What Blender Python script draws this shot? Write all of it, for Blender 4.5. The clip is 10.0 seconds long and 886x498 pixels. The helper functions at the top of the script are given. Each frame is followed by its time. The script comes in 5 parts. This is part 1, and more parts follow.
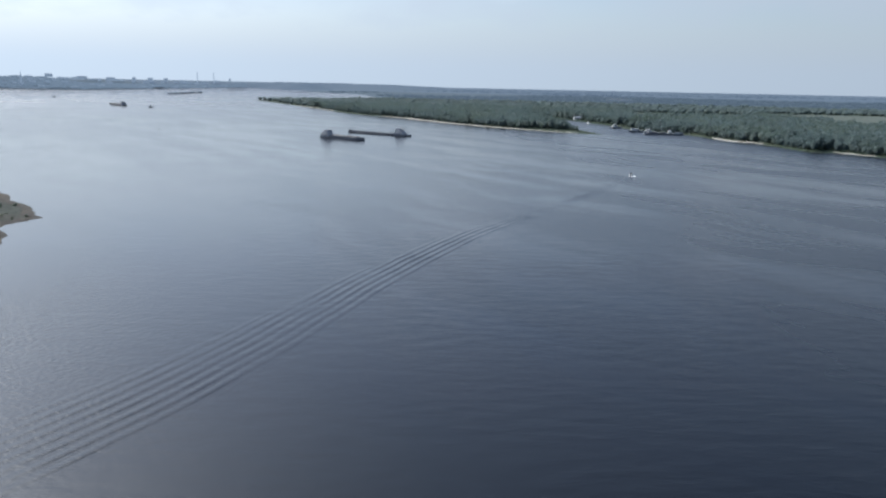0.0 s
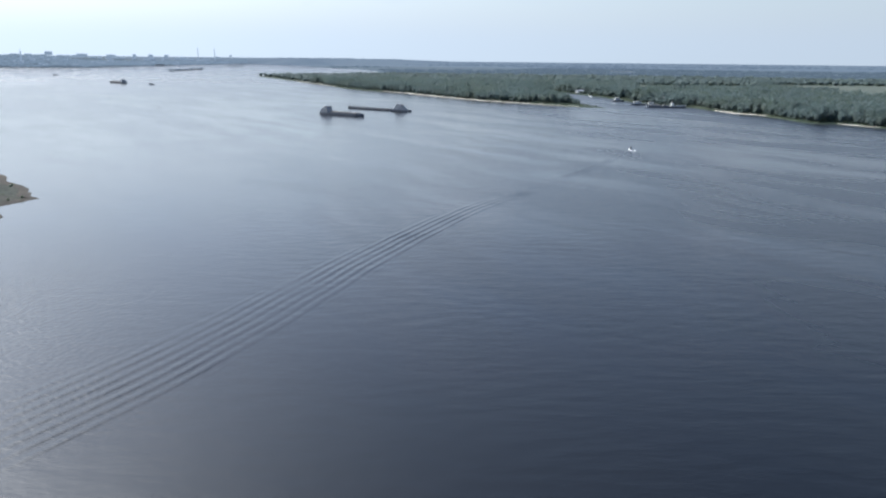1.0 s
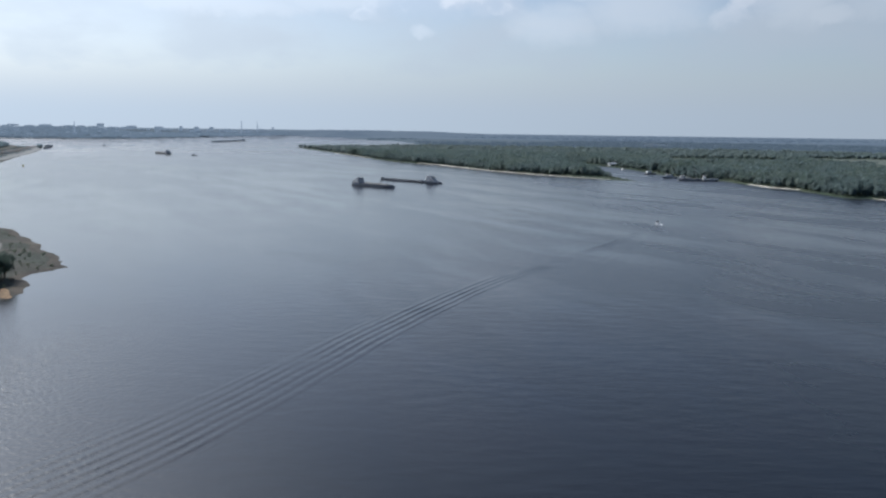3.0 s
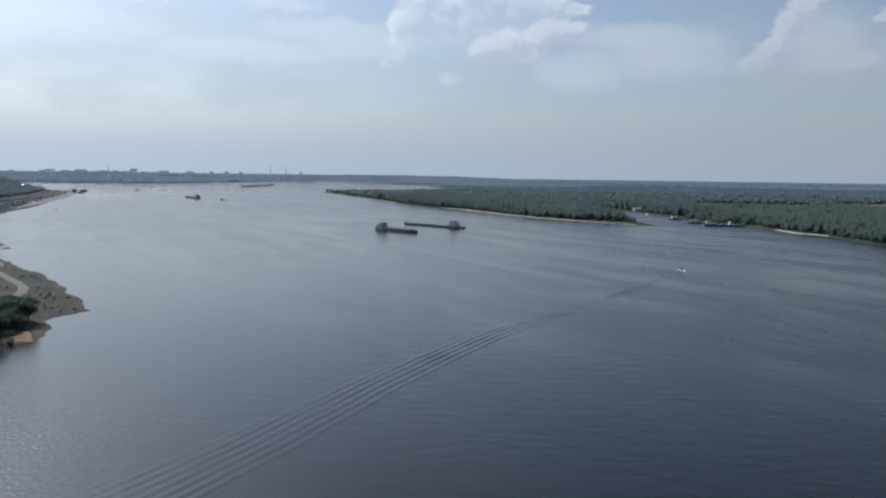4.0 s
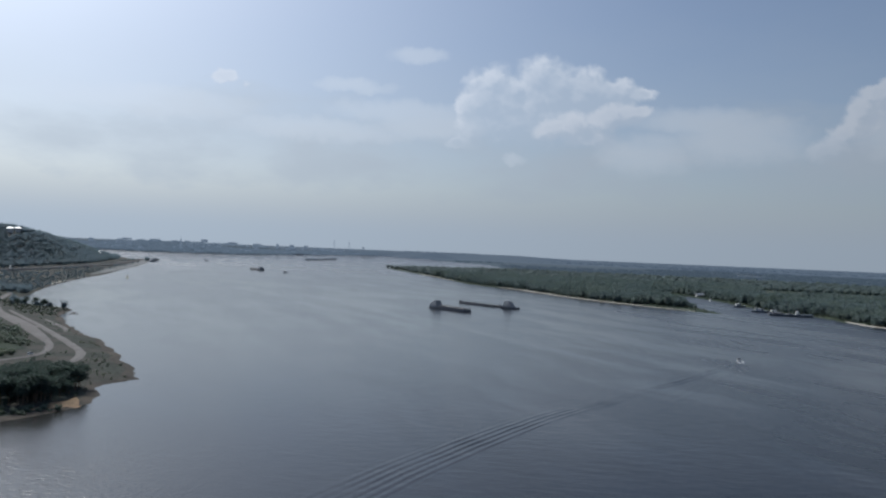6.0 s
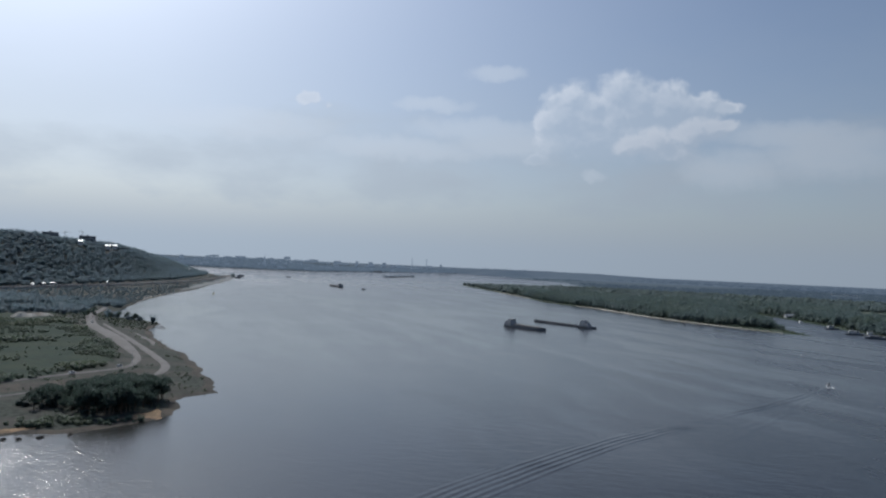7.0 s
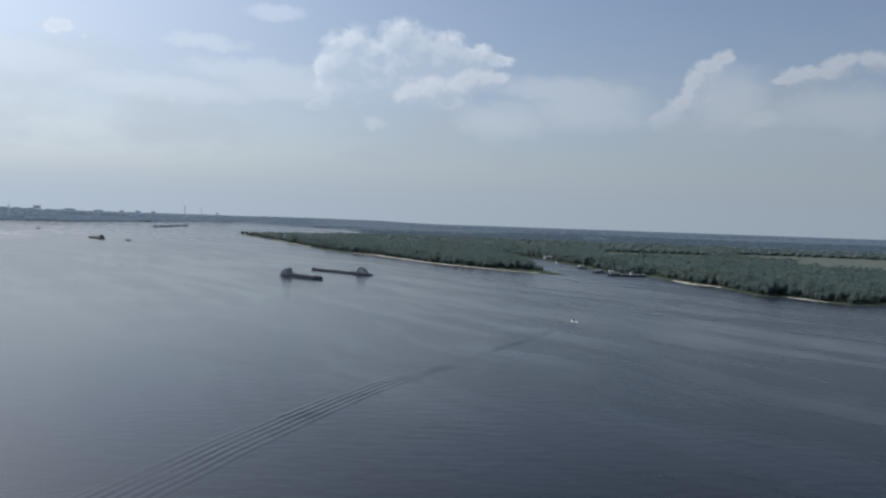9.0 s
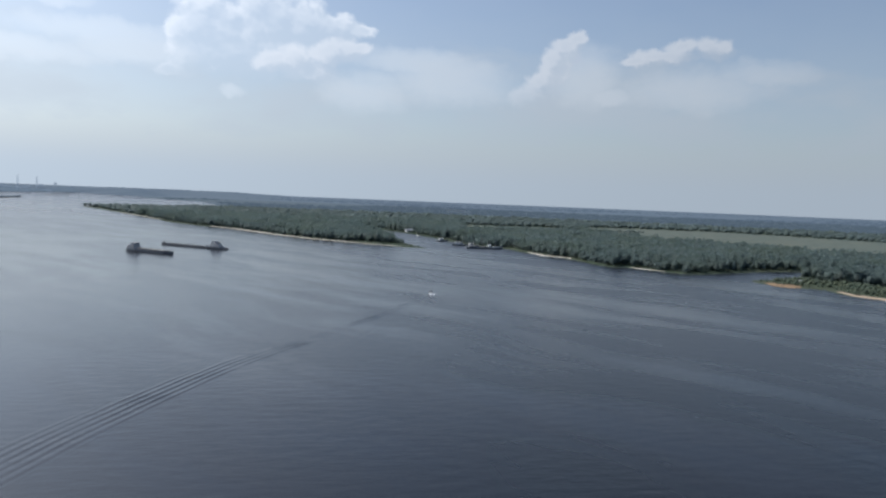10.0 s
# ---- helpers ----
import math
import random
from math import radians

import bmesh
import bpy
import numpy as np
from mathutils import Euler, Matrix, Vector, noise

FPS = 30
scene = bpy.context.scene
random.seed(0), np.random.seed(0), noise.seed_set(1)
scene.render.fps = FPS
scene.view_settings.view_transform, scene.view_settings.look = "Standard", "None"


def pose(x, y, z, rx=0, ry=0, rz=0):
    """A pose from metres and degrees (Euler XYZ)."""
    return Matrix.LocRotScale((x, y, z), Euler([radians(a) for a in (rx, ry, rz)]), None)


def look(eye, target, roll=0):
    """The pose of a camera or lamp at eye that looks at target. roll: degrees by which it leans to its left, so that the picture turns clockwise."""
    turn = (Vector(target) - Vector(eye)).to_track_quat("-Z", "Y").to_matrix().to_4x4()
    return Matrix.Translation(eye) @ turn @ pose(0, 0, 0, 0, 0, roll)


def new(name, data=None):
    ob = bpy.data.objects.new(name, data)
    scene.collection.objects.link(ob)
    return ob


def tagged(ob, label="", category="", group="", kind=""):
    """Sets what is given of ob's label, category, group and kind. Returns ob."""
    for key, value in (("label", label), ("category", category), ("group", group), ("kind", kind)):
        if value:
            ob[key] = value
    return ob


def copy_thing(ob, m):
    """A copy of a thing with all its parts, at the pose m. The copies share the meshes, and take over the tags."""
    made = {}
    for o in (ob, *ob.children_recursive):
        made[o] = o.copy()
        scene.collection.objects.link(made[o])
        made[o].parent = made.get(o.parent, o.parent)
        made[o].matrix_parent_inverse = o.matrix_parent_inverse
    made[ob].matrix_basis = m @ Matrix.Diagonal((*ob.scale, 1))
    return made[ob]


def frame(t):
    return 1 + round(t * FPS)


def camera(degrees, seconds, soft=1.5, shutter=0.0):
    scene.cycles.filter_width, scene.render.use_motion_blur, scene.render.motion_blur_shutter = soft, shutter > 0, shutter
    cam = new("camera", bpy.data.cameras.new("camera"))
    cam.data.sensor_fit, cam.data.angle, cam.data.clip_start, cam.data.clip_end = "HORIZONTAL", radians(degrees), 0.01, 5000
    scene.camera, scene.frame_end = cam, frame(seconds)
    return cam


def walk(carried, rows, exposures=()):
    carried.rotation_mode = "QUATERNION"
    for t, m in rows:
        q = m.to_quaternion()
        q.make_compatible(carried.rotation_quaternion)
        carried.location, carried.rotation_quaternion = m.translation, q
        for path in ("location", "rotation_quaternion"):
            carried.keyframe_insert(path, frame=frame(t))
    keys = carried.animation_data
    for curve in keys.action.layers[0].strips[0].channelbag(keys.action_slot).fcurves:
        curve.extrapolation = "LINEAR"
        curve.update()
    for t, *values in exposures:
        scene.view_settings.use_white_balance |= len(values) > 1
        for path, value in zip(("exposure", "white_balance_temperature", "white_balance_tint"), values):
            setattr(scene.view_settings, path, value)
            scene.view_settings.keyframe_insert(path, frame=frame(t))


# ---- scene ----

# ---------------------------------------------------------------- camera
cam = camera(62.1, 10.0, soft=2.3, shutter=0.25)
# seconds, yaw to the left, pitch up, roll (degrees); the cabin glides along its cable at about 4.5 m/s
TURNS = [
    (0.0, 0.0, -12.47, 1.17), (0.5, 0.23, -14.14, 0.59), (1.0, 0.34, -14.41, 0.57), (1.5, 0.61, -13.76, 0.69),
    (2.0, 1.17, -12.5, 0.84), (2.5, 2.04, -10.9, 0.80), (3.15, 3.53, -8.57, 0.70), (3.8, 4.94, -6.3, 0.62),
    (4.0, 5.29, -5.66, 0.74), (4.5, 6.0, -4.23, 1.16), (5.0, 6.81, -2.65, 1.62), (5.5, 7.86, -1.18, 2.14),
    (6.0, 10.19, 0.26, 2.35), (6.2, 11.6, 0.78, 2.39), (6.48, 13.54, 1.22, 2.45), (6.75, 15.3, 1.42, 2.5),
    (7.03, 16.32, 1.34, 2.56), (7.3, 15.87, 1.13, 2.57), (7.5, 15.01, 0.95, 2.54), (8.0, 11.05, 0.17, 2.07),
    (8.5, 5.55, -0.91, 1.86), (9.0, -0.62, -2.11, 1.95), (9.5, -6.51, -3.17, 2.18), (10.0, -11.29, -3.85, 2.29),
]


def cabin(t, yaw, pitch, roll):
    eye = Vector((4.354 * t, 0.642 * t, 70 + 1.0145 * t))
    a, p = radians(yaw), radians(pitch)
    ahead = Vector((-math.sin(a) * math.cos(p), math.cos(a) * math.cos(p), math.sin(p)))
    return t, look(eye, eye + 50 * ahead, roll)


EXPOSURES = [(0.0, 0.65, 6150, 10), (0.5, 0.94, 6200, 10), (1.5, 0.87, 6200, 10), (2.5, 0.60, 6150, 10), (3.9, 0.18, 6200, 10), (4.5, 0.20, 6200, 10), (6.0, -0.10, 6200, 10), (7.5, -0.18, 6150, 10), (9.0, 0.06, 6300, 10), (10.0, 0.40, 6350, 10)]
walk(cam, [cabin(*row) for row in TURNS], EXPOSURES)

# ---------------------------------------------------------------- sky and sun
SUN_AZ, SUN_EL = 50.0, 43.0        # degrees to the left of north (+y), and above the horizon
sun_dir = Vector((-math.sin(radians(SUN_AZ)) * math.cos(radians(SUN_EL)),
                  math.cos(radians(SUN_AZ)) * math.cos(radians(SUN_EL)), math.sin(radians(SUN_EL))))
lamp = bpy.data.lights.new("sun", "SUN")
lamp.energy, lamp.angle, lamp.color = 3.0, radians(2.0), (1.0, 0.95, 0.87)
new("sun", lamp).matrix_world = look((0, 0, 0), -sun_dir)


HAZE_LOW, HAZE_HIGH = (0.335, 0.392, 0.455, 1), (0.362, 0.408, 0.462, 1)
HAZE_TOWARD_SUN, HAZE_AWAY, AUREOLE = 0.58, 0.85, 0.47


class Graph:
    """Short hand for node trees."""

    def __init__(self, tree):
        self.tree = tree

    def add(self, kind):
        return self.tree.nodes.new(kind)

    def put(self, socket, value):
        if isinstance(value, bpy.types.NodeSocket):
            self.tree.links.new(value, socket)
        else:
            socket.default_value = value

    def math(self, op, a, b=0.0, clamp=False):
        node = self.add("ShaderNodeMath")
        node.operation, node.use_clamp = op, clamp
        self.put(node.inputs[0], a)
        self.put(node.inputs[1], b)
        return node.outputs[0]

    def vec(self, op, a, b=(0, 0, 0)):
        node = self.add("ShaderNodeVectorMath")
        node.operation = op
        self.put(node.inputs[0], a)
        self.put(node.inputs[1], b)
        return node.outputs["Value"] if op in ("DOT_PRODUCT", "LENGTH") else node.outputs[0]

    def mix(self, f, a, b, blend="MIX"):
        node = self.add("ShaderNodeMix")
        node.data_type, node.blend_type = "RGBA", blend
        self.put(node.inputs[0], f)
        self.put(node.inputs[6], a)
        self.put(node.inputs[7], b)
        return node.outputs[2]

    def noise(self, vector, scale, detail=3.0, rough=0.55):
        node = self.add("ShaderNodeTexNoise")
        self.put(node.inputs["Vector"], vector)
        node.inputs["Scale"].default_value, node.inputs["Detail"].default_value = scale, detail
        node.inputs["Roughness"].default_value = rough
        return node.outputs[0]

    def step(self, x, low, high, a=0.0, b=1.0, smooth=True):
        node = self.add("ShaderNodeMapRange")
        node.interpolation_type = "SMOOTHSTEP" if smooth else "LINEAR"
        for n, v in enumerate((x, low, high, a, b)):
            self.put(node.inputs[n], v)
        return node.outputs[0]

    def xyz(self, x, y, z):
        node = self.add("ShaderNodeCombineXYZ")
        for n, v in enumerate((x, y, z)):
            self.put(node.inputs[n], v)
        return node.outputs[0]


# clouds: degrees to the left of north, degrees up, and their half widths
HEAP = [(6.6, 11.7, 2.6, 2.5), (2.9, 12.7, 2.4, 2.3), (-0.4, 12.5, 2.2, 1.7), (-2.6, 12.4, 1.9, 1.0), (-4.3, 12.2, 1.3, 0.45), (8.4, 10.5, 1.3, 2.2), (3.5, 10.4, 5.0, 1.9), (9.0, 8.4, 1.4, 0.5)]
FIRM = [(2.2, 9.6, 1.4, 0.7), (0.3, 10.0, 1.5, 0.9), (-1.9, 10.6, 1.5, 0.9), (-3.0, 10.8, 1.5, 0.9), (-4.2, 10.9, 1.0, 0.5), (-0.9, 9.1, 2.0, 0.7), (26.9, 12.2, 1.0, 0.5), (26.1, 11.7, 0.8, 0.3),
        (-20.8, 12.2, 0.8, 0.7), (-20.2, 11.6, 1.1, 0.8), (-20.4, 10.8, 1.1, 0.9), (-19.3, 10.6, 1.1, 0.9), (-19.4, 9.8, 1.4, 1.0), (-18.6, 9.2, 1.3, 0.9), (-18.4, 8.4, 1.7, 0.9), (-17.3, 7.8, 1.8, 0.8),
        (-27.2, 10.9, 2.4, 0.55), (-28.5, 11.6, 1.4, 0.55), (-30.6, 11.4, 1.3, 0.8), (-25.3, 10.5, 1.3, 0.3)]
FAINT = [(14.0, 10.6, 5.0, 0.8), (11.5, 9.8, 4.0, 1.0), (17.8, 12.4, 2.7, 0.45), (12.7, 14.9, 2.0, 0.5), (-8.6, 10.2, 4.0, 0.9), (-5.0, 7.9, 3.0, 1.4), (-11.5, 8.9, 4.5, 1.6),
         (-21.5, 9.8, 2.2, 2.0), (-33.8, 9.6, 3.0, 0.9), (-30.0, 8.6, 4.5, 1.3), (-23.4, 8.0, 1.6, 0.5), (5.0, 7.5, 1.0, 0.4), (20.0, 9.0, 6.0, 0.8), (33.0, 10.0, 7.0, 1.0)]

world = bpy.data.worlds.new("world")
scene.world, world.use_nodes = world, True
g = Graph(world.node_tree)
g.tree.nodes.clear()
way = g.add("ShaderNodeTexCoord").outputs["Generated"]
split = g.add("ShaderNodeSeparateXYZ")
g.put(split.inputs[0], way)
up = g.math("MULTIPLY", g.math("ARCSINE", split.outputs[2]), 57.2958)
left = g.math("MULTIPLY", g.math("ARCTAN2", g.math("MULTIPLY", split.outputs[0], -1.0), split.outputs[1]), 57.2958)
sky = g.add("ShaderNodeTexSky")
sky.sky_type, sky.sun_disc, sky.sun_elevation, sky.sun_rotation = "NISHITA", False, radians(SUN_EL), radians(-SUN_AZ)
sky.altitude, sky.air_density, sky.dust_density, sky.ozone_density = 100, 1.0, 1.6, 1.5
clear = g.mix(1.0, sky.outputs[0], (0.080, 0.081, 0.084, 1), "MULTIPLY")
near_sun = g.math("MAXIMUM", g.vec("DOT_PRODUCT", way, tuple(sun_dir)), 0.0)
toward = g.math("POWER", near_sun, 1.6)
# hazy air: a milky layer that is thickest by the horizon and ends unevenly some ten degrees up
glow = g.math("ADD", g.math("MULTIPLY", toward, HAZE_TOWARD_SUN), HAZE_AWAY)
haze = g.vec("SCALE", g.mix(g.step(up, 0.5, 8.0), HAZE_LOW, HAZE_HIGH))
g.put(haze.node.inputs["Scale"], glow)
level = g.math("MAXIMUM", up, 0.0)
thick = g.math("POWER", 2.718, g.math("DIVIDE", g.math("MULTIPLY", level, -1.0), 10.0))
spot = g.xyz(left, up, 0.0)
drift = g.noise(g.vec("MULTIPLY", spot, (0.045, 0.15, 1)), 1.0, 5.0, 0.55)
billow = g.noise(g.vec("MULTIPLY", spot, (0.11, 0.24, 1)), 1.0, 5.0, 0.55)
top_of_milk = g.math("ADD", up, g.math("MULTIPLY", g.math("SUBTRACT", drift, 0.5), 16.0))
milk = g.math("MULTIPLY", g.step(top_of_milk, 6.5, 14.0, 0.82, 0.0), g.step(billow, 0.32, 0.66, 0.55, 1.0))
high_wisps = g.math("MULTIPLY", g.step(drift, 0.46, 0.72, 0.0, 0.2), g.step(up, 30.0, 70.0, 1.0, 0.3))
thick = g.math("MULTIPLY", thick, g.step(g.math("ADD", g.math("MULTIPLY", billow, 0.6), g.math("MULTIPLY", drift, 0.4)), 0.36, 0.62, 0.80, 1.04))
thick = g.math("MAXIMUM", thick, g.step(up, 1.0, 9.0, 1.0, 0.0))
air = g.mix(g.math("MAXIMUM", thick, g.math("MAXIMUM", milk, high_wisps)), clear, haze)
aureole = g.vec("SCALE", (0.90, 1.0, 1.06))
g.put(aureole.node.inputs["Scale"], g.math("MULTIPLY", g.math("ADD", g.math("POWER", near_sun, 7.0), g.math("MULTIPLY", g.math("POWER", near_sun, 30.0), 5.0)), AUREOLE))
air = g.vec("ADD", air, aureole)


def blobs(some, where):
    best = None
    for a, e, ra, re in some:
        off = g.vec("MULTIPLY", g.vec("SUBTRACT", where, (a, e, 0)), (1 / ra, 1 / re, 0))
        here = g.math("SUBTRACT", 1.0, g.vec("DOT_PRODUCT", off, off))
        best = here if best is None else g.math("MAXIMUM", best, here)
    return g.math("MAXIMUM", best, -1.5)


def cells(where, scale):
    node = g.add("ShaderNodeTexVoronoi")
    g.put(node.inputs["Vector"], g.vec("MULTIPLY", where, scale))
    node.voronoi_dimensions, node.feature = "2D", "SMOOTH_F1"
    node.inputs["Scale"].default_value, node.inputs["Smoothness"].default_value = 1.0, 0.35
    return g.math("SUBTRACT", 0.45, node.outputs["Distance"])


def crumpled(where):
    """Places pushed about by small eddies, so that outlines come out ragged."""
    node = g.add("ShaderNodeTexNoise")
    g.put(node.inputs["Vector"], where)
    node.inputs["Scale"].default_value, node.inputs["Detail"].default_value, node.inputs["Roughness"].default_value = 0.55, 6.0, 0.6
    return g.vec("ADD", where, g.vec("MULTIPLY", g.vec("SUBTRACT", node.outputs["Color"], (0.5, 0.5, 0.5)), (2.0, 1.5, 0)))


def heaped(some, where):
    w = crumpled(where)
    puffs = g.math("ADD", g.math("MULTIPLY", cells(w, (0.62, 0.78, 1)), 1.0), g.math("MULTIPLY", cells(w, (1.5, 1.8, 1)), 0.55))
    form = g.math("MAXIMUM", blobs(some, w), -1.0)
    return g.math("ADD", form, g.math("MULTIPLY", puffs, 0.85)), g.math("ADD", form, g.math("MULTIPLY", puffs, 0.5))


def cloud_layer(under, some, shade, light, fade, strength, inner, edge):
    """A layer of heaped clouds over the sky: lit on the rims that face the sun, thin and dim below."""
    (here, form), (sunward, _) = heaped(some, spot), heaped(some, g.vec("ADD", spot, (0.6, 0.75, 0)))
    lit = g.step(g.math("SUBTRACT", here, sunward), -0.45, 1.1)
    lit = g.math("MULTIPLY", lit, g.step(form, 0.3, 1.2, 1.0, inner))
    body = g.math("MULTIPLY", g.step(form, edge[0], edge[1]), g.step(up, fade[0], fade[1], 0.0, strength))
    cover = g.math("MULTIPLY", body, g.math("ADD", g.math("MULTIPLY", lit, 0.35), 0.6))
    paint = g.vec("SCALE", g.mix(lit, shade, light))
    g.put(paint.node.inputs["Scale"], g.math("ADD", g.math("MULTIPLY", toward, 0.95), 0.76))
    return g.mix(cover, under, paint, "LIGHTEN")


sheet = g.math("ADD", blobs(FAINT, crumpled(spot)), g.math("MULTIPLY", g.math("SUBTRACT", billow, 0.5), 2.6))
veil = g.vec("SCALE", (0.50, 0.545, 0.60))
g.put(veil.node.inputs["Scale"], g.math("ADD", g.math("MULTIPLY", toward, 0.95), 0.76))
colour = g.mix(g.math("MULTIPLY", g.step(sheet, -1.1, 1.1), 0.42), air, veil, "LIGHTEN")
colour = cloud_layer(colour, HEAP, (0.385, 0.445, 0.52, 1), (0.53, 0.57, 0.63, 1), (6.5, 11.5), 0.9, 0.5, (-0.5, 0.45))
colour = cloud_layer(colour, FIRM, (0.385, 0.435, 0.505, 1), (0.51, 0.545, 0.60, 1), (6.0, 9.8), 0.85, 0.75, (-0.6, 0.75))
shine = g.add("ShaderNodeBackground")
g.put(shine.inputs[0], colour)
shine.inputs[1].default_value = 1.0
g.put(g.add("ShaderNodeOutputWorld").inputs[0], shine.outputs[0])


# ---------------------------------------------------------------- materials
def material(name, colour, rough=0.8, vary=0.25, grain=1.0, bump=0.0, metal=0.0, island=0.0, each=0.0, second=None, spots=0.05, sheen=0.0, through_leaf=0.0, haze_glow=None, skyward=0.0):
    """A surface with grain, larger stains and, where asked, a shade of its own for each piece."""
    m = bpy.data.materials.new(name)
    m.use_nodes = True
    q = Graph(m.node_tree)
    shader = q.tree.nodes["Principled BSDF"]
    place = q.add("ShaderNodeNewGeometry")
    fine = q.noise(place.outputs["Position"], grain, 4.0)
    broad = q.noise(place.outputs["Position"], spots, 3.0)
    dark = tuple(c * (1 - vary) for c in colour) + (1,)
    pale = tuple(min(1, c * (1 + vary)) for c in colour) + (1,)
    base = q.mix(q.step(fine, 0.3, 0.7), dark, pale)
    other = tuple(second) + (1,) if second else tuple(c * (1 - 0.6 * vary) for c in colour) + (1,)
    base = q.mix(q.math("MULTIPLY", q.step(broad, 0.42, 0.62), 0.8), base, other)
    if island:
        own = q.step(place.outputs["Random Per Island"], 0, 1, 1 - island, 1 + island, False)
        base = q.vec("SCALE", base)
        q.put(base.node.inputs["Scale"], own)
    if each:
        own = q.step(q.add("ShaderNodeObjectInfo").outputs["Random"], 0, 1, 1 - each, 1 + each, False)
        base = q.vec("SCALE", base)
        q.put(base.node.inputs["Scale"], own)
    q.put(shader.inputs["Base Color"], base)
    q.put(shader.inputs["Roughness"], q.step(fine, 0.2, 0.8, max(0.02, rough - 0.08), min(1, rough + 0.08)))
    shader.inputs["Metallic"].default_value = metal
    if rough > 0.85:
        shader.inputs["Specular IOR Level"].default_value = 0.08
    if sheen:
        shader.inputs["Sheen Weight"].default_value = sheen
        shader.inputs["Sheen Roughness"].default_value = 0.45
        shader.inputs["Sheen Tint"].default_value = (0.75, 0.88, 1.0, 1)
    if bump:
        b = q.add("ShaderNodeBump")
        b.inputs["Strength"].default_value, b.inputs["Distance"].default_value = 1.0, bump
        q.put(b.inputs["Height"], fine)
        q.put(shader.inputs["Normal"], b.outputs[0])
    if skyward:
        facing = q.vec("SCALE", b.outputs[0] if bump else place.outputs["Normal"])
        facing.node.inputs["Scale"].default_value = 1 - skyward
        facing = q.vec("NORMALIZE", q.vec("ADD", facing, (0, 0, skyward)))
        q.put(shader.inputs["Normal"], facing)
    # bluish emission stands in for the haze in front of far surfaces
    if haze_glow:
        shader.inputs["Emission Color"].default_value, shader.inputs["Emission Strength"].default_value = (*haze_glow, 1), 1.0
    if through_leaf:
        leaf = q.add("ShaderNodeBsdfTranslucent")
        q.put(leaf.inputs[0], base)
        if skyward:
            # leaves pass on the light that falls on them from above
            under = q.vec("SCALE", place.outputs["Normal"])
            under.node.inputs["Scale"].default_value = 1 - 0.8 * skyward
            q.put(leaf.inputs["Normal"], q.vec("NORMALIZE", q.vec("ADD", under, (0, 0, -0.8 * skyward))))
        both = q.add("ShaderNodeMixShader")
        both.inputs[0].default_value = through_leaf
        q.put(both.inputs[1], shader.outputs[0])
        q.put(both.inputs[2], leaf.outputs[0])
        q.put(q.tree.nodes["Material Output"].inputs[0], both.outputs[0])
    return m


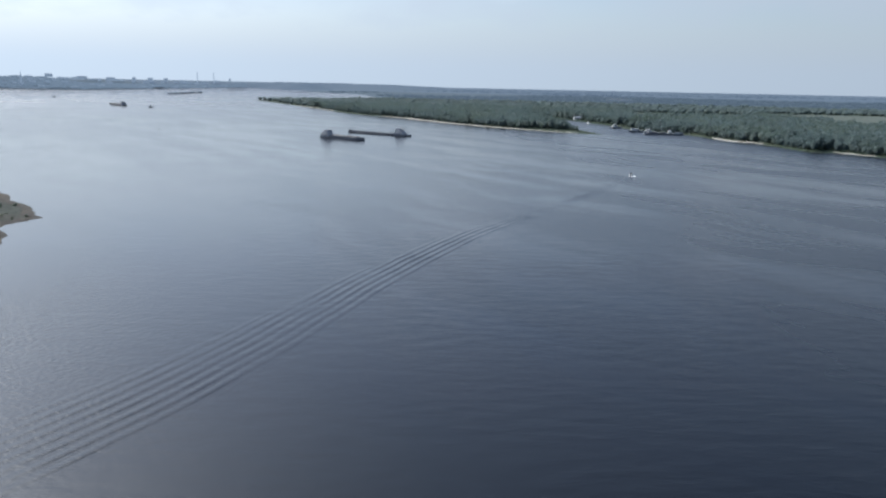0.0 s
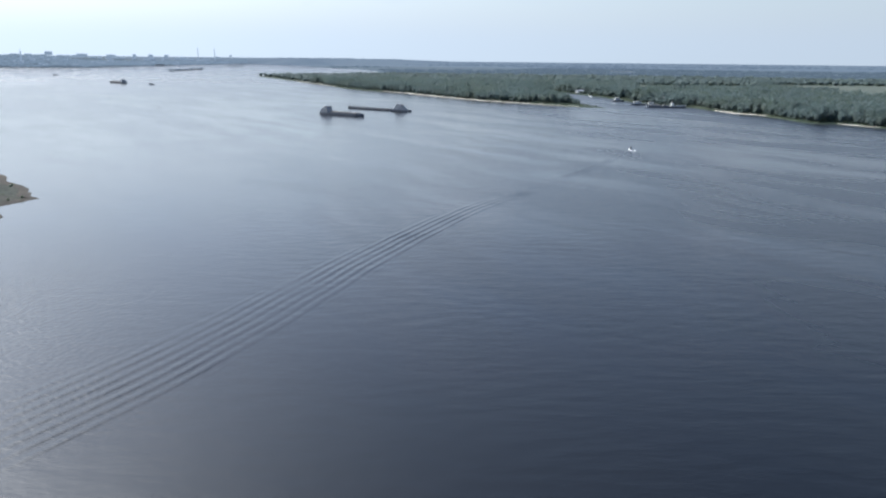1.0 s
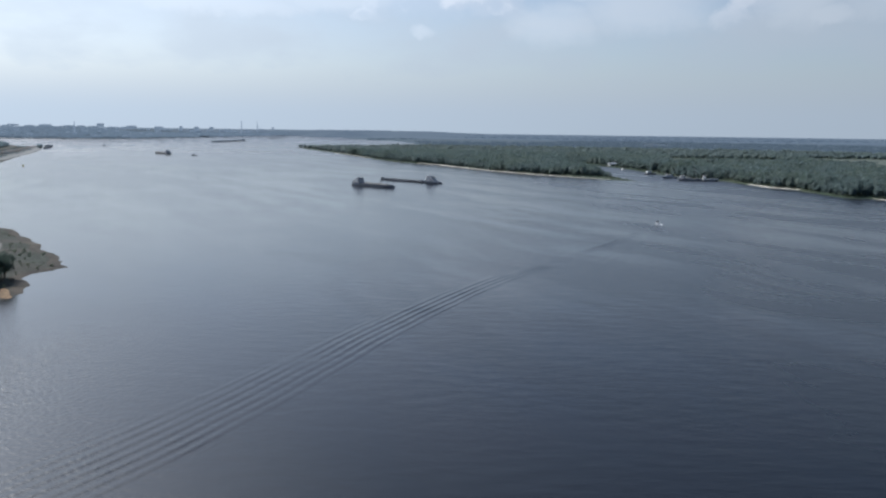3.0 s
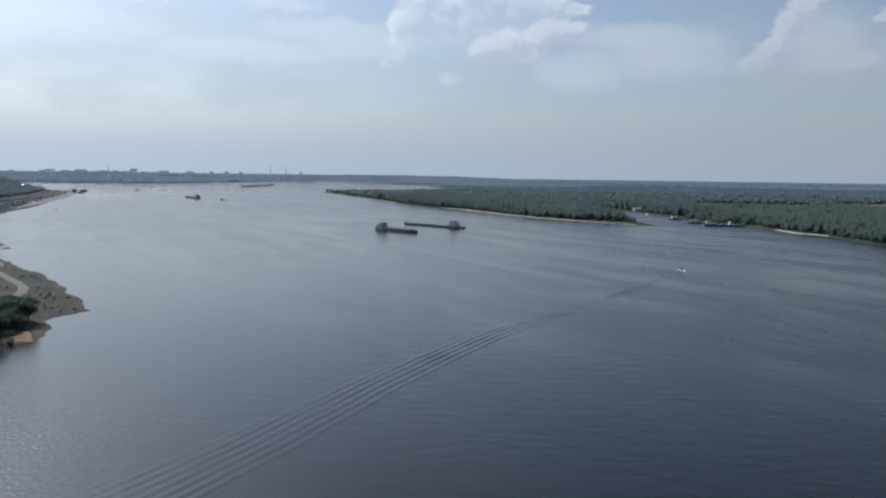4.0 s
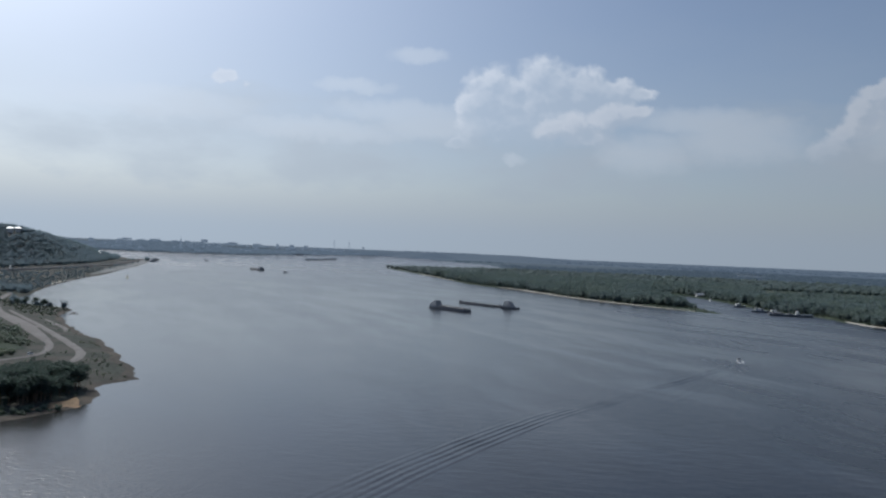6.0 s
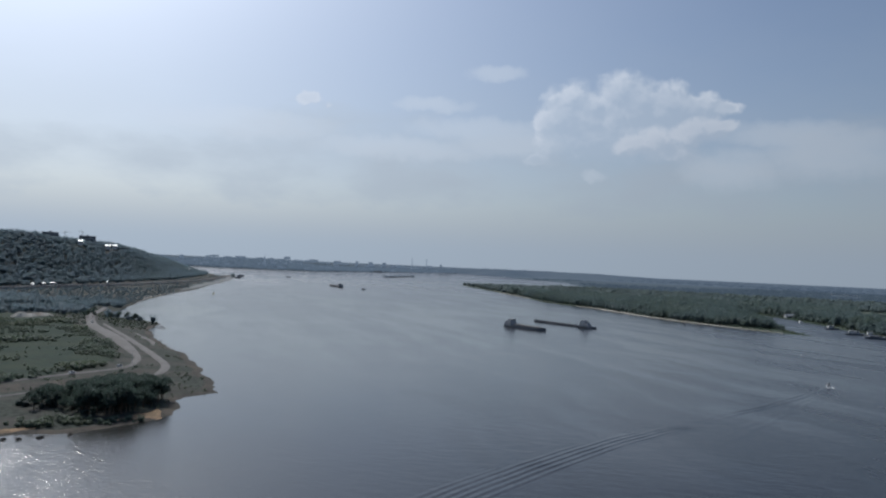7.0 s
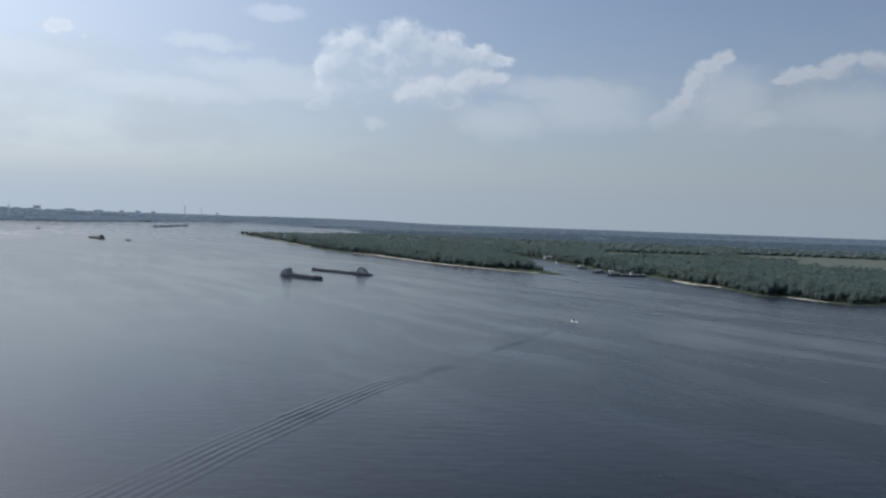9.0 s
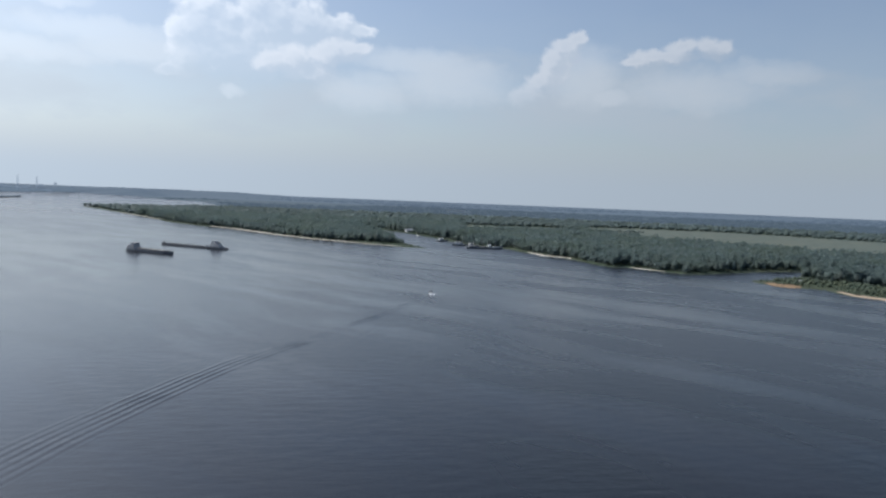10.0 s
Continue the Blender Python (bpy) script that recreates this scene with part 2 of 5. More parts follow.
def water_material():
    m = bpy.data.materials.new("river_water")
    m.use_nodes = True
    q = Graph(m.node_tree)
    shader = q.tree.nodes["Principled BSDF"]
    at = q.add("ShaderNodeNewGeometry").outputs["Position"]
    turned = q.add("ShaderNodeMapping")
    q.put(turned.inputs[0], at)
    turned.inputs["Rotation"].default_value = (0, 0, radians(14))
    at2 = turned.outputs[0]
    ripple = q.noise(q.vec("MULTIPLY", at2, (0.35, 0.9, 1)), 1.0, 3.0, 0.55)
    chop = q.noise(q.vec("MULTIPLY", at, (0.10, 0.22, 1)), 1.0, 2.0, 0.5)
    # smooth streaks drawn out along the current, in wide drifting fields
    flow = q.add("ShaderNodeMapping")
    q.put(flow.inputs[0], at)
    flow.inputs["Rotation"].default_value = (0, 0, radians(56))
    eddy = q.noise(at, 0.006, 3.0, 0.5)
    bent = q.vec("ADD", flow.outputs[0], q.xyz(0.0, q.math("MULTIPLY", eddy, 90.0), 0.0))
    streak = q.noise(q.vec("MULTIPLY", bent, (0.0045, 0.022, 1)), 1.0, 5.0, 0.62)
    field = q.noise(q.vec("MULTIPLY", bent, (0.0022, 0.0046, 1)), 1.0, 3.0, 0.5)
    calm = q.step(q.math("ADD", q.math("MULTIPLY", streak, 0.55), q.math("MULTIPLY", field, 0.45)), 0.43, 0.60)
    patch = q.noise(q.vec("MULTIPLY", at, (0.006, 0.004, 1)), 1.0, 2.0, 0.5)
    glint = q.noise(at, 0.7, 2.0, 0.5)
    fine = q.noise(q.vec("MULTIPLY", at2, (1.6, 2.6, 1)), 1.0, 2.0, 0.5)
    high = q.math("ADD", q.math("MULTIPLY", ripple, 0.05), q.math("MULTIPLY", chop, 0.15))
    gust = q.vec("LENGTH", q.vec("MULTIPLY", q.vec("SUBTRACT", at, (-182, 182, 0)), (1 / 140, 1 / 140, 0)))
    gust = q.math("MULTIPLY", q.step(gust, 0.2, 1.2, 1.0, 0.0), q.step(patch, 0.2, 0.6, 0.4, 1.0))
    high = q.math("ADD", high, q.math("MULTIPLY", fine, 0.018))
    high = q.math("ADD", high, q.math("MULTIPLY", q.math("MULTIPLY", glint, gust), 0.5))
    stretch = q.add("ShaderNodeSeparateXYZ")
    q.put(stretch.inputs[0], at)
    high = q.math("MULTIPLY", high, q.step(stretch.outputs[1], 450.0, 1000.0, 1.0, 1.5))
    high = q.math("MULTIPLY", high, q.step(calm, 0, 1, 1.06, 0.66, False))
    # the wind ripples the open side; the water under the high bank is calmer
    slant = q.math("SUBTRACT", stretch.outputs[0], q.math("MULTIPLY", q.math("SUBTRACT", stretch.outputs[1], 300.0), 0.12))
    slant = q.math("ADD", slant, q.math("MULTIPLY", q.math("SUBTRACT", field, 0.5), 260.0))
    lee = q.step(slant, -240.0, 190.0, 1.0, 0.0)
    high = q.math("MULTIPLY", high, q.math("MAXIMUM", gust, q.step(lee, 0, 1, 1.12, 0.62, False)))
    b = q.add("ShaderNodeBump")
    b.inputs["Strength"].default_value, b.inputs["Distance"].default_value = 1.0, 1.0
    q.put(b.inputs["Height"], high)
    lean = q.add("ShaderNodeTexNoise")
    q.put(lean.inputs["Vector"], q.vec("MULTIPLY", at2, (0.7, 1.1, 1)))
    lean.inputs["Scale"].default_value, lean.inputs["Detail"].default_value = 1.0, 2.0
    tilt = q.vec("SCALE", q.vec("MULTIPLY", q.vec("SUBTRACT", lean.outputs["Color"], (0.5, 0.5, 0.5)), (1, 1, 0)))
    reach = q.math("MULTIPLY", q.step(stretch.outputs[1], 200.0, 700.0, 0.0, 0.3), q.step(stretch.outputs[1], 700.0, 2200.0, 1.0, 0.5))
    q.put(tilt.node.inputs["Scale"], q.math("MULTIPLY", reach, q.math("MULTIPLY", q.step(calm, 0, 1, 1.2, 0.45, False), q.step(lee, 0, 1, 1.1, 0.5, False))))
    q.put(shader.inputs["Normal"], q.vec("NORMALIZE", q.vec("ADD", b.outputs[0], tilt)))
    q.put(shader.inputs["Base Color"], q.mix(q.step(patch, 0.35, 0.7), (0.003, 0.004, 0.005, 1), (0.006, 0.006, 0.007, 1)))
    sheen_off = q.math("MULTIPLY", q.step(calm, 0, 1, 0.29, 0.20, False), q.step(lee, 0, 1, 1.0, 0.58, False))
    sheen_off = q.step(gust, 0.0, 0.35, sheen_off, 0.18)
    q.put(shader.inputs["Roughness"], q.math("MULTIPLY", sheen_off, q.step(stretch.outputs[1], 500.0, 2600.0, 1.0, 1.7)))
    gloss = q.math("ADD", q.step(stretch.outputs[1], 0.0, 1200.0, 1.30, 1.76, False), q.step(stretch.outputs[1], 1800.0, 4200.0, 0.0, 0.7, False))
    q.put(shader.inputs["IOR"], q.math("ADD", gloss, q.math("MULTIPLY", lee, 0.25)))
    return m


WATER = water_material()
GRASS = material("dry_grass", (0.048, 0.055, 0.046), 0.95, 0.5, 0.35, 0.3, second=(0.080, 0.074, 0.066), spots=0.035)
TURF = material("rough_green_turf", (0.030, 0.046, 0.034), 0.95, 0.35, 0.25, 0.3, second=(0.042, 0.055, 0.036), spots=0.03)
# pale grey of the far bank, a painted substitute for haze
HAZEBANK = material("haze_pale_bank", (0.22, 0.225, 0.225), 0.9, 0.25, 0.2, 0.1, second=(0.15, 0.165, 0.15), spots=0.02)
MEADOW = material("forest_floor", (0.045, 0.062, 0.042), 0.95, 0.3, 0.1, 0.2, second=(0.062, 0.074, 0.05), spots=0.006)
FIELD = material("mown_field", (0.090, 0.110, 0.096), 0.95, 0.2, 0.05, 0.1, second=(0.116, 0.126, 0.102), spots=0.012)
SAND = material("river_sand", (0.40, 0.375, 0.33), 0.95, 0.2, 0.5, 0.1, second=(0.25, 0.22, 0.18), spots=0.06)
WETSAND = material("orange_clay_sand", (0.27, 0.185, 0.115), 0.9, 0.25, 0.6, 0.1, second=(0.16, 0.12, 0.08), spots=0.12)
WARMSAND = material("warm_beach_sand", (0.36, 0.285, 0.215), 0.95, 0.2, 0.5, 0.1, second=(0.26, 0.195, 0.14), spots=0.05)
DUST = material("dusty_road", (0.19, 0.180, 0.172), 0.95, 0.15, 0.5, 0.03, second=(0.16, 0.150, 0.142), spots=0.06)
LEAVES = material("leaves", (0.052, 0.076, 0.062), 0.75, 0.2, 1.4, 0.0, island=0.2, each=0.12, through_leaf=0.6, sheen=0.2, skyward=0.45)
# woodland green lightened and blued, with the haze over the river put in
HAZED_WOODS = material("hazed_woodland_leaves", (0.098, 0.142, 0.134), 0.8, 0.16, 0.3, 0.0, island=0.12, second=(0.100, 0.138, 0.110), spots=0.009, through_leaf=0.5, sheen=0.24, skyward=0.6)
SCRUB = material("willow_scrub", (0.082, 0.114, 0.078), 0.75, 0.25, 1.0, 0.2, island=0.16, second=(0.098, 0.120, 0.066), spots=0.03, through_leaf=0.4, sheen=0.05, skyward=0.35)
BARK = material("bark", (0.13, 0.10, 0.075), 0.9, 0.3, 3.0, 0.03)
# both hull paints are lifted to blue-grey, haze mixed into the colour
HAZED_RUST = material("hazed_rust_paint", (0.112, 0.124, 0.142), 0.6, 0.3, 0.5, 0.01, second=(0.125, 0.122, 0.128), spots=0.15)
HAZED_BLACK = material("hazed_dark_grey_paint", (0.100, 0.118, 0.142), 0.5, 0.3, 0.4, 0.01, second=(0.112, 0.122, 0.138), spots=0.12)
DECK = material("grey_deck_steel", (0.16, 0.16, 0.165), 0.65, 0.25, 0.5, 0.01, second=(0.11, 0.10, 0.095), spots=0.2)
WHITE = material("white_ship_paint", (0.72, 0.72, 0.70), 0.45, 0.06, 0.5, 0.0, second=(0.62, 0.60, 0.56), spots=0.3)
GREYPAINT = material("weathered_grey_paint", (0.34, 0.36, 0.38), 0.55, 0.15, 0.5, 0.0, second=(0.27, 0.28, 0.29), spots=0.3)
STEEL = material("steel", (0.30, 0.31, 0.33), 0.45, 0.2, 2.0, 0.0, metal=0.6)
CARGO = material("damp_sand_cargo", (0.13, 0.125, 0.122), 0.95, 0.25, 0.4, 0.2)
PANE = material("dark_window_glass", (0.02, 0.025, 0.03), 0.08, 0.1, 1.0)
CONCRETE = material("pale_concrete", (0.50, 0.50, 0.50), 0.85, 0.1, 0.2, 0.0, second=(0.42, 0.42, 0.43), spots=0.03, each=0.15)
SHEETROOF = material("galvanised_sheet_roof", (0.62, 0.64, 0.66), 0.50, 0.1, 1.0, 0.0, metal=0.8)
BRICKS = material("grey_brown_brick", (0.26, 0.23, 0.21), 0.85, 0.15, 0.3, 0.0, each=0.2)
ROOF = material("grey_roof_sheet", (0.28, 0.29, 0.30), 0.6, 0.15, 0.3, 0.0)
FOAM = material("foam", (0.80, 0.82, 0.83), 0.9, 0.1, 1.5, 0.05)
YELLOW = material("yellow_buoy_paint", (0.60, 0.45, 0.05), 0.5, 0.1, 2.0)
RUBBER = material("rubber", (0.02, 0.02, 0.022), 0.85, 0.2, 5.0)
CARPAINT = material("car_paint", (0.82, 0.83, 0.84), 0.22, 0.03, 2.0, each=0.12)
# leaf green shifted pale and blue: haze painted into the base colour
HAZED_HILLWOODS = material("hazed_hillside_leaves", (0.112, 0.166, 0.20), 0.7, 0.22, 0.36, 0.5, island=0.12, second=(0.108, 0.162, 0.184), spots=0.006, through_leaf=0.62, sheen=0.2, skyward=0.85)
# the distance past 3.4 km: plain, woods and city, haze painted in as bluish emission
DISTANCE = material("distant_plain", (0.014, 0.020, 0.022), 0.95, 0.2, 0.01, 0.0, second=(0.020, 0.026, 0.025), spots=0.0015, haze_glow=(0.062, 0.086, 0.114))
HORIZON = material("hazy_horizon_plain", (0.014, 0.020, 0.022), 0.95, 0.2, 0.01, 0.0, second=(0.020, 0.026, 0.025), spots=0.0015, haze_glow=(0.080, 0.110, 0.154))
HORIZON_WOODS = material("hazy_horizon_woods", (0.014, 0.021, 0.022), 0.9, 0.15, 0.05, 0.0, island=0.2, haze_glow=(0.073, 0.101, 0.142))
DISTANT_WOODS = material("distant_woods", (0.014, 0.021, 0.022), 0.9, 0.15, 0.05, 0.0, island=0.2, haze_glow=(0.056, 0.079, 0.107))
DISTANT_ROOF = material("distant_roofs", (0.10, 0.105, 0.115), 0.9, 0.1, 0.05, 0.0, each=0.2, haze_glow=(0.098, 0.130, 0.172))
DISTANT_TOWN = material("distant_walls", (0.22, 0.225, 0.235), 0.9, 0.1, 0.05, 0.0, each=0.2, haze_glow=(0.112, 0.148, 0.195))
CITY_TREES = material("distant_city_trees", (0.04, 0.05, 0.05), 0.9, 0.15, 0.05, 0.0, island=0.2, haze_glow=(0.100, 0.136, 0.182))
MUD = material("stony_shore_mud", (0.06, 0.055, 0.048), 0.92, 0.35, 0.4, 0.25, second=(0.095, 0.082, 0.067), spots=0.05)

# ---------------------------------------------------------------- building helpers
EYE = np.array((22.0, 3.0, 75.0))


def far(points):
    """Draws what lies past 3.4 km in towards the river, along the line of sight, so that the plain ends within 5 km."""
    p = np.asarray(points, float).reshape(-1, 3) - EYE
    d = np.maximum(np.hypot(p[:, 0], p[:, 1]), 1.0)
    u = (1 / 3400 - 1 / np.maximum(d, 3400)) / (1 / 3400 - 1 / 26000)
    s = np.where(d > 3400, (3400 + 1500 * u) / d, 1.0)
    return EYE + p * s[:, None]


def polar(az, dist, z=0.0):
    return np.array((EYE[0] - math.sin(radians(az)) * dist, EYE[1] + math.cos(radians(az)) * dist, z))


def polar_az(p):
    """Degrees to the left of north, seen from the middle of the path."""
    return -np.degrees(np.arctan2(p[:, 0] - EYE[0], p[:, 1] - EYE[1]))


def mesh_of(name, verts, faces, mat, smooth=False):
    me = bpy.data.meshes.new(name)
    me.from_pydata([tuple(map(float, v)) for v in verts], [], [tuple(map(int, f)) for f in faces])
    me.materials.append(mat)
    if smooth:
        me.shade_smooth()
    return me


def structure(name, verts, faces, mat, label, category, kind="structure", smooth=True):
    return tagged(new(name, mesh_of(name, verts, faces, mat, smooth)), label, category, kind=kind)


def thing(name, label, category, group="", m=None):
    ob = tagged(new(name), label, category, group)
    ob.empty_display_size = 0.5
    if m is not None:
        ob.matrix_world = m
    return ob


def part(name, bm, mat, parent, label=""):
    me = bpy.data.meshes.new(name)
    bm.to_mesh(me)
    bm.free()
    me.materials.append(mat)
    ob = new(name, me)
    ob.parent = parent
    return tagged(ob, label)


def block(bm, x0, x1, y0, y1, z0, z1, bevel=0.0):
    made = bmesh.ops.create_cube(bm, size=1, matrix=Matrix.Translation(((x0 + x1) / 2, (y0 + y1) / 2, (z0 + z1) / 2)) @ Matrix.Diagonal((x1 - x0, y1 - y0, z1 - z0, 1)))
    if bevel:
        edges = list({e for v in made["verts"] for e in v.link_edges})
        bmesh.ops.bevel(bm, geom=edges, offset=bevel, segments=1, affect="EDGES")
    return bm


def boxes(*rows, bevel=0.0):
    bm = bmesh.new()
    for row in rows:
        block(bm, *row, bevel=bevel)
    return bm


def rod(bm, a, b, r0, r1=None, sides=8):
    a, b = Vector(a), Vector(b)
    m = Matrix.Translation((a + b) / 2) @ (b - a).to_track_quat("Z", "Y").to_matrix().to_4x4()
    bmesh.ops.create_cone(bm, cap_ends=True, segments=sides, radius1=r0, radius2=r0 if r1 is None else r1, depth=(b - a).length, matrix=m)
    return bm


def rods(*rows, sides=8):
    bm = bmesh.new()
    for row in rows:
        rod(bm, *row, sides=sides)
    return bm


def spline(points, spacing):
    """A smooth curve through points, resampled at about that spacing."""
    p = np.asarray(points, float)
    p = np.vstack([2 * p[0] - p[1], p, 2 * p[-1] - p[-2]])
    out = []
    for k in range(1, len(p) - 2):
        n = max(1, int(np.linalg.norm(p[k + 1] - p[k]) / spacing))
        for i in range(n):
            t = i / n
            out.append(0.5 * (2 * p[k] + (p[k + 1] - p[k - 1]) * t + (2 * p[k - 1] - 5 * p[k] + 4 * p[k + 1] - p[k + 2]) * t * t
                              + (3 * p[k] - p[k - 1] - 3 * p[k + 1] + p[k + 2]) * t**3))
    out.append(p[-2])
    return np.array(out)


def ragged(points, spacing, size, seed):
    """The same curve with small uneven bays and tongues."""
    c = spline(points, spacing)
    rng = np.random.default_rng(seed)
    way = np.gradient(c, axis=0)
    way /= np.linalg.norm(way, axis=1)[:, None] + 1e-9
    n = rng.normal(0, 1, len(c))
    n = np.convolve(n, [0.25, 0.5, 0.25], "same") + 1.2 * np.convolve(rng.normal(0, 1, len(c)), np.ones(7) / 7, "same")
    n[0] = n[-1] = 0
    return c + np.stack([-way[:, 1], way[:, 0]], 1) * (n * size)[:, None]


def gap_to(points, line):
    """The distance from points to a polyline."""
    p, a, b = np.asarray(points, float)[:, :2], line[:-1], line[1:]
    best = np.full(len(p), 1e9)
    for i in range(0, len(p), 4000):
        q = p[i:i + 4000, None]
        d = b - a
        t = np.clip(((q - a) * d).sum(-1) / np.maximum((d * d).sum(-1), 1e-9), 0, 1)
        best[i:i + 4000] = np.sqrt((((a + t[..., None] * d) - q) ** 2).sum(-1)).min(1)
    return best


def inside(points, ring):
    p = np.asarray(points, float)[:, :2]
    x, y = p[:, 0], p[:, 1]
    hit = np.zeros(len(p), bool)
    for (x0, y0), (x1, y1) in zip(ring, np.roll(ring, -1, 0)):
        if y0 != y1:
            hit ^= ((y0 > y) != (y1 > y)) & (x < (x1 - x0) * (y - y0) / (y1 - y0) + x0)
    return hit

# ---------------------------------------------------------------- water
rings = [0, 60, 150, 400, 900, 1700, 2600, 3400, 3800, 4400, 5200, 6500, 8500, 12000, 18000, 25900]
SEG = 96
verts = [(EYE[0], EYE[1], 0)] + [tuple(polar(360 * k / SEG, r)) for r in rings[1:] for k in range(SEG)]
faces = [(0, 1 + k, 1 + (k + 1) % SEG) for k in range(SEG)]
for n in range(len(rings) - 2):
    a, b = 1 + n * SEG, 1 + (n + 1) * SEG
    faces += [(a + k, b + k, b + (k + 1) % SEG, a + (k + 1) % SEG) for k in range(SEG)]
structure("water", far(verts), faces, WATER, "wide grey-blue river with small ripples and wind streaks", "river")


def wave_strip(name, line, w0, w1, length0, length1, height0, height1, label, fade=0.15):
    """Parallel wave crests that run along a line and grow wider and higher towards its start."""
    c = spline(line, 3.0)
    way = np.gradient(c, axis=0)
    way /= np.linalg.norm(way, axis=1)[:, None]
    side = np.stack([-way[:, 1], way[:, 0]], 1)
    n, m = len(c), 90
    rng = np.random.default_rng(5)
    wob = np.convolve(rng.normal(0, 1, n + 40), np.ones(41) / 6.4, "valid")
    rows = []
    for i in range(n):
        f = i / (n - 1)
        width, wave = w0 + (w1 - w0) * f, length0 + (length1 - length0) * f
        tall = height0 + (height1 - height0) * f
        ends = min(1, f / fade, (1 - f) / fade)
        for j in range(m):
            v = j / (m - 1)
            here = c[i] + side[i] * (v - 0.12) * width
            env = math.sin(math.pi * v) ** 0.7 * (0.45 + 0.55 * (1 - v)) * (0.8 + 0.25 * wob[i])
            env *= 0.75 + 0.9 * noise.noise((here[0] / 17, here[1] / 17, 4.0))
            ph = 2 * math.pi * v * width / wave + 0.6 * wob[i] + 1.3 * noise.noise((here[0] / 30, here[1] / 30, 9.0))
            z = tall * ends * env * (math.sin(ph) + 0.25 * math.sin(2 * ph + 1))
            edge = min(1, 8 * v, 8 * (1 - v)) * ends
            rows.append((*here, -0.06 + 0.10 * edge + z))
    quads = [(i * m + j, (i + 1) * m + j, (i + 1) * m + j + 1, i * m + j + 1) for i in range(n - 1) for j in range(m - 1)]
    structure(name, rows, quads, WATER, label, "wake")


wave_strip("wake", [(-136, 8), (-112, 52), (-93, 86), (-66, 130), (-42, 184), (-14, 266), (21, 350), (66, 428)], 46, 11, 3.8, 3.4, 0.25, 0.26,
           "long parallel wake waves left by the motorboat on the river", 0.06)
wave_strip("wake", [(52, 412), (78, 458), (98, 492), (127, 548), (152, 606), (160, 626)], 10, 7, 4.2, 5.4, 0.62, 1.0, "narrow wake waves trailing behind the motorboat", 0.05)
wave_strip("wake", [(56, 352), (70, 386), (90, 436), (116, 496), (140, 556), (155, 606), (160, 622)], 12, 8, 6.0, 5.0, 0.10, 0.22, "faint second arm of the motorboat's wake")

# ---------------------------------------------------------------- land
LEFT_SHORE = [(-420, -900), (-330, -300), (-265, 60), (-232, 190), (-221, 246), (-208, 256), (-196, 282), (-191, 300), (-198, 325), (-210, 341), (-208, 358),
              (-205, 370), (-225, 395), (-272, 448), (-318, 498), (-349, 523), (-387, 558), (-437, 611), (-466, 645), (-492, 694), (-530, 716), (-560, 718),
              (-607, 762), (-652, 825), (-743, 977), (-828, 1135), (-888, 1263), (-958, 1430), (-1094, 1688), (-1286, 2080), (-1480, 2420), (-1592, 2612), (-1625, 2625),
              (-1740, 2690), (-2000, 2950), (-2600, 3700)]
RIGHT_SHORE = [(-777, 3053), (-575, 2612), (-371, 2143), (-230, 1817), (-92, 1617), (28, 1397), (124, 1279), (190, 1212), (249, 1176), (240, 1235),
               (231, 1320), (226, 1440), (236, 1560), (240, 1690), (215, 1850), (232, 1860), (275, 1700), (302, 1585), (328, 1430), (340, 1345), (356, 1268), (386, 1232), (397, 1190), (408, 1090), (434, 1037),
               (447, 918), (473, 907), (493, 869), (520, 834), (600, 861), (678, 891), (760, 905), (700, 850), (620, 800), (561, 768), (560, 735), (567, 706), (596, 690), (586, 645), (600, 611),
               (680, 420), (820, 100), (1050, -500), (1200, -1200)]
BACK = [tuple(polar(a, d)[:2]) for a, d in ((6.4, 3640), (8.5, 3330), (11.0, 3240), (13.0, 3150))]
CITY = [tuple(polar(a, d)[:2]) for a, d in ((52, 7500), (40, 6200), (36, 5700), (32.8, 5448), (29.5, 5392), (26, 5353), (22.3, 6307), (18.4, 7700), (15.5, 9100), (12.6, 7600), (11.2, 7300), (10.0, 6100), (7.1, 5500), (6.4, 4900), (5.9, 4300), (6.0, 3850))]

left_line = ragged(LEFT_SHORE, 7, 1.7, 1)
back_line = spline(BACK + [RIGHT_SHORE[0]], 40)
right_line = ragged(RIGHT_SHORE, 9, 2.0, 2)
city_line = ragged(CITY, 70, 14, 3)
left_ring = np.vstack([left_line, [polar(a, 26000)[:2] for a in (60, 80, 110, 140, 165)]])
right_ring = np.vstack([city_line, back_line[:-1], right_line, [polar(a, 26000)[:2] for a in (-165, -140, -110, -80, -60, -45, -30, -20, -10, 0, 10, 20, 30, 40, 50)]])
shore_right = np.vstack([city_line, back_line[:-1], right_line])


def by_row(y, table):
    t = np.array(table, float)
    return np.interp(y, t[:, 0], t[:, 1])


FOOT = [(-2000, -760), (300, -1000), (900, -1125), (1176, -1140), (1423, -1185), (1850, -1316), (2328, -1545), (2640, -1735), (3000, -2100), (3700, -2750)]
CREST = [(-2000, 100), (1000, 103), (1300, 101), (1440, 100), (1570, 100), (1770, 94), (1965, 83), (2150, 72), (2325, 60), (2640, 40), (3000, 22), (3700, 8)]


def bumps(p, size):
    return np.array([noise.noise((x / size, y / size, 0.3)) for x, y in np.asarray(p)[:, :2]])


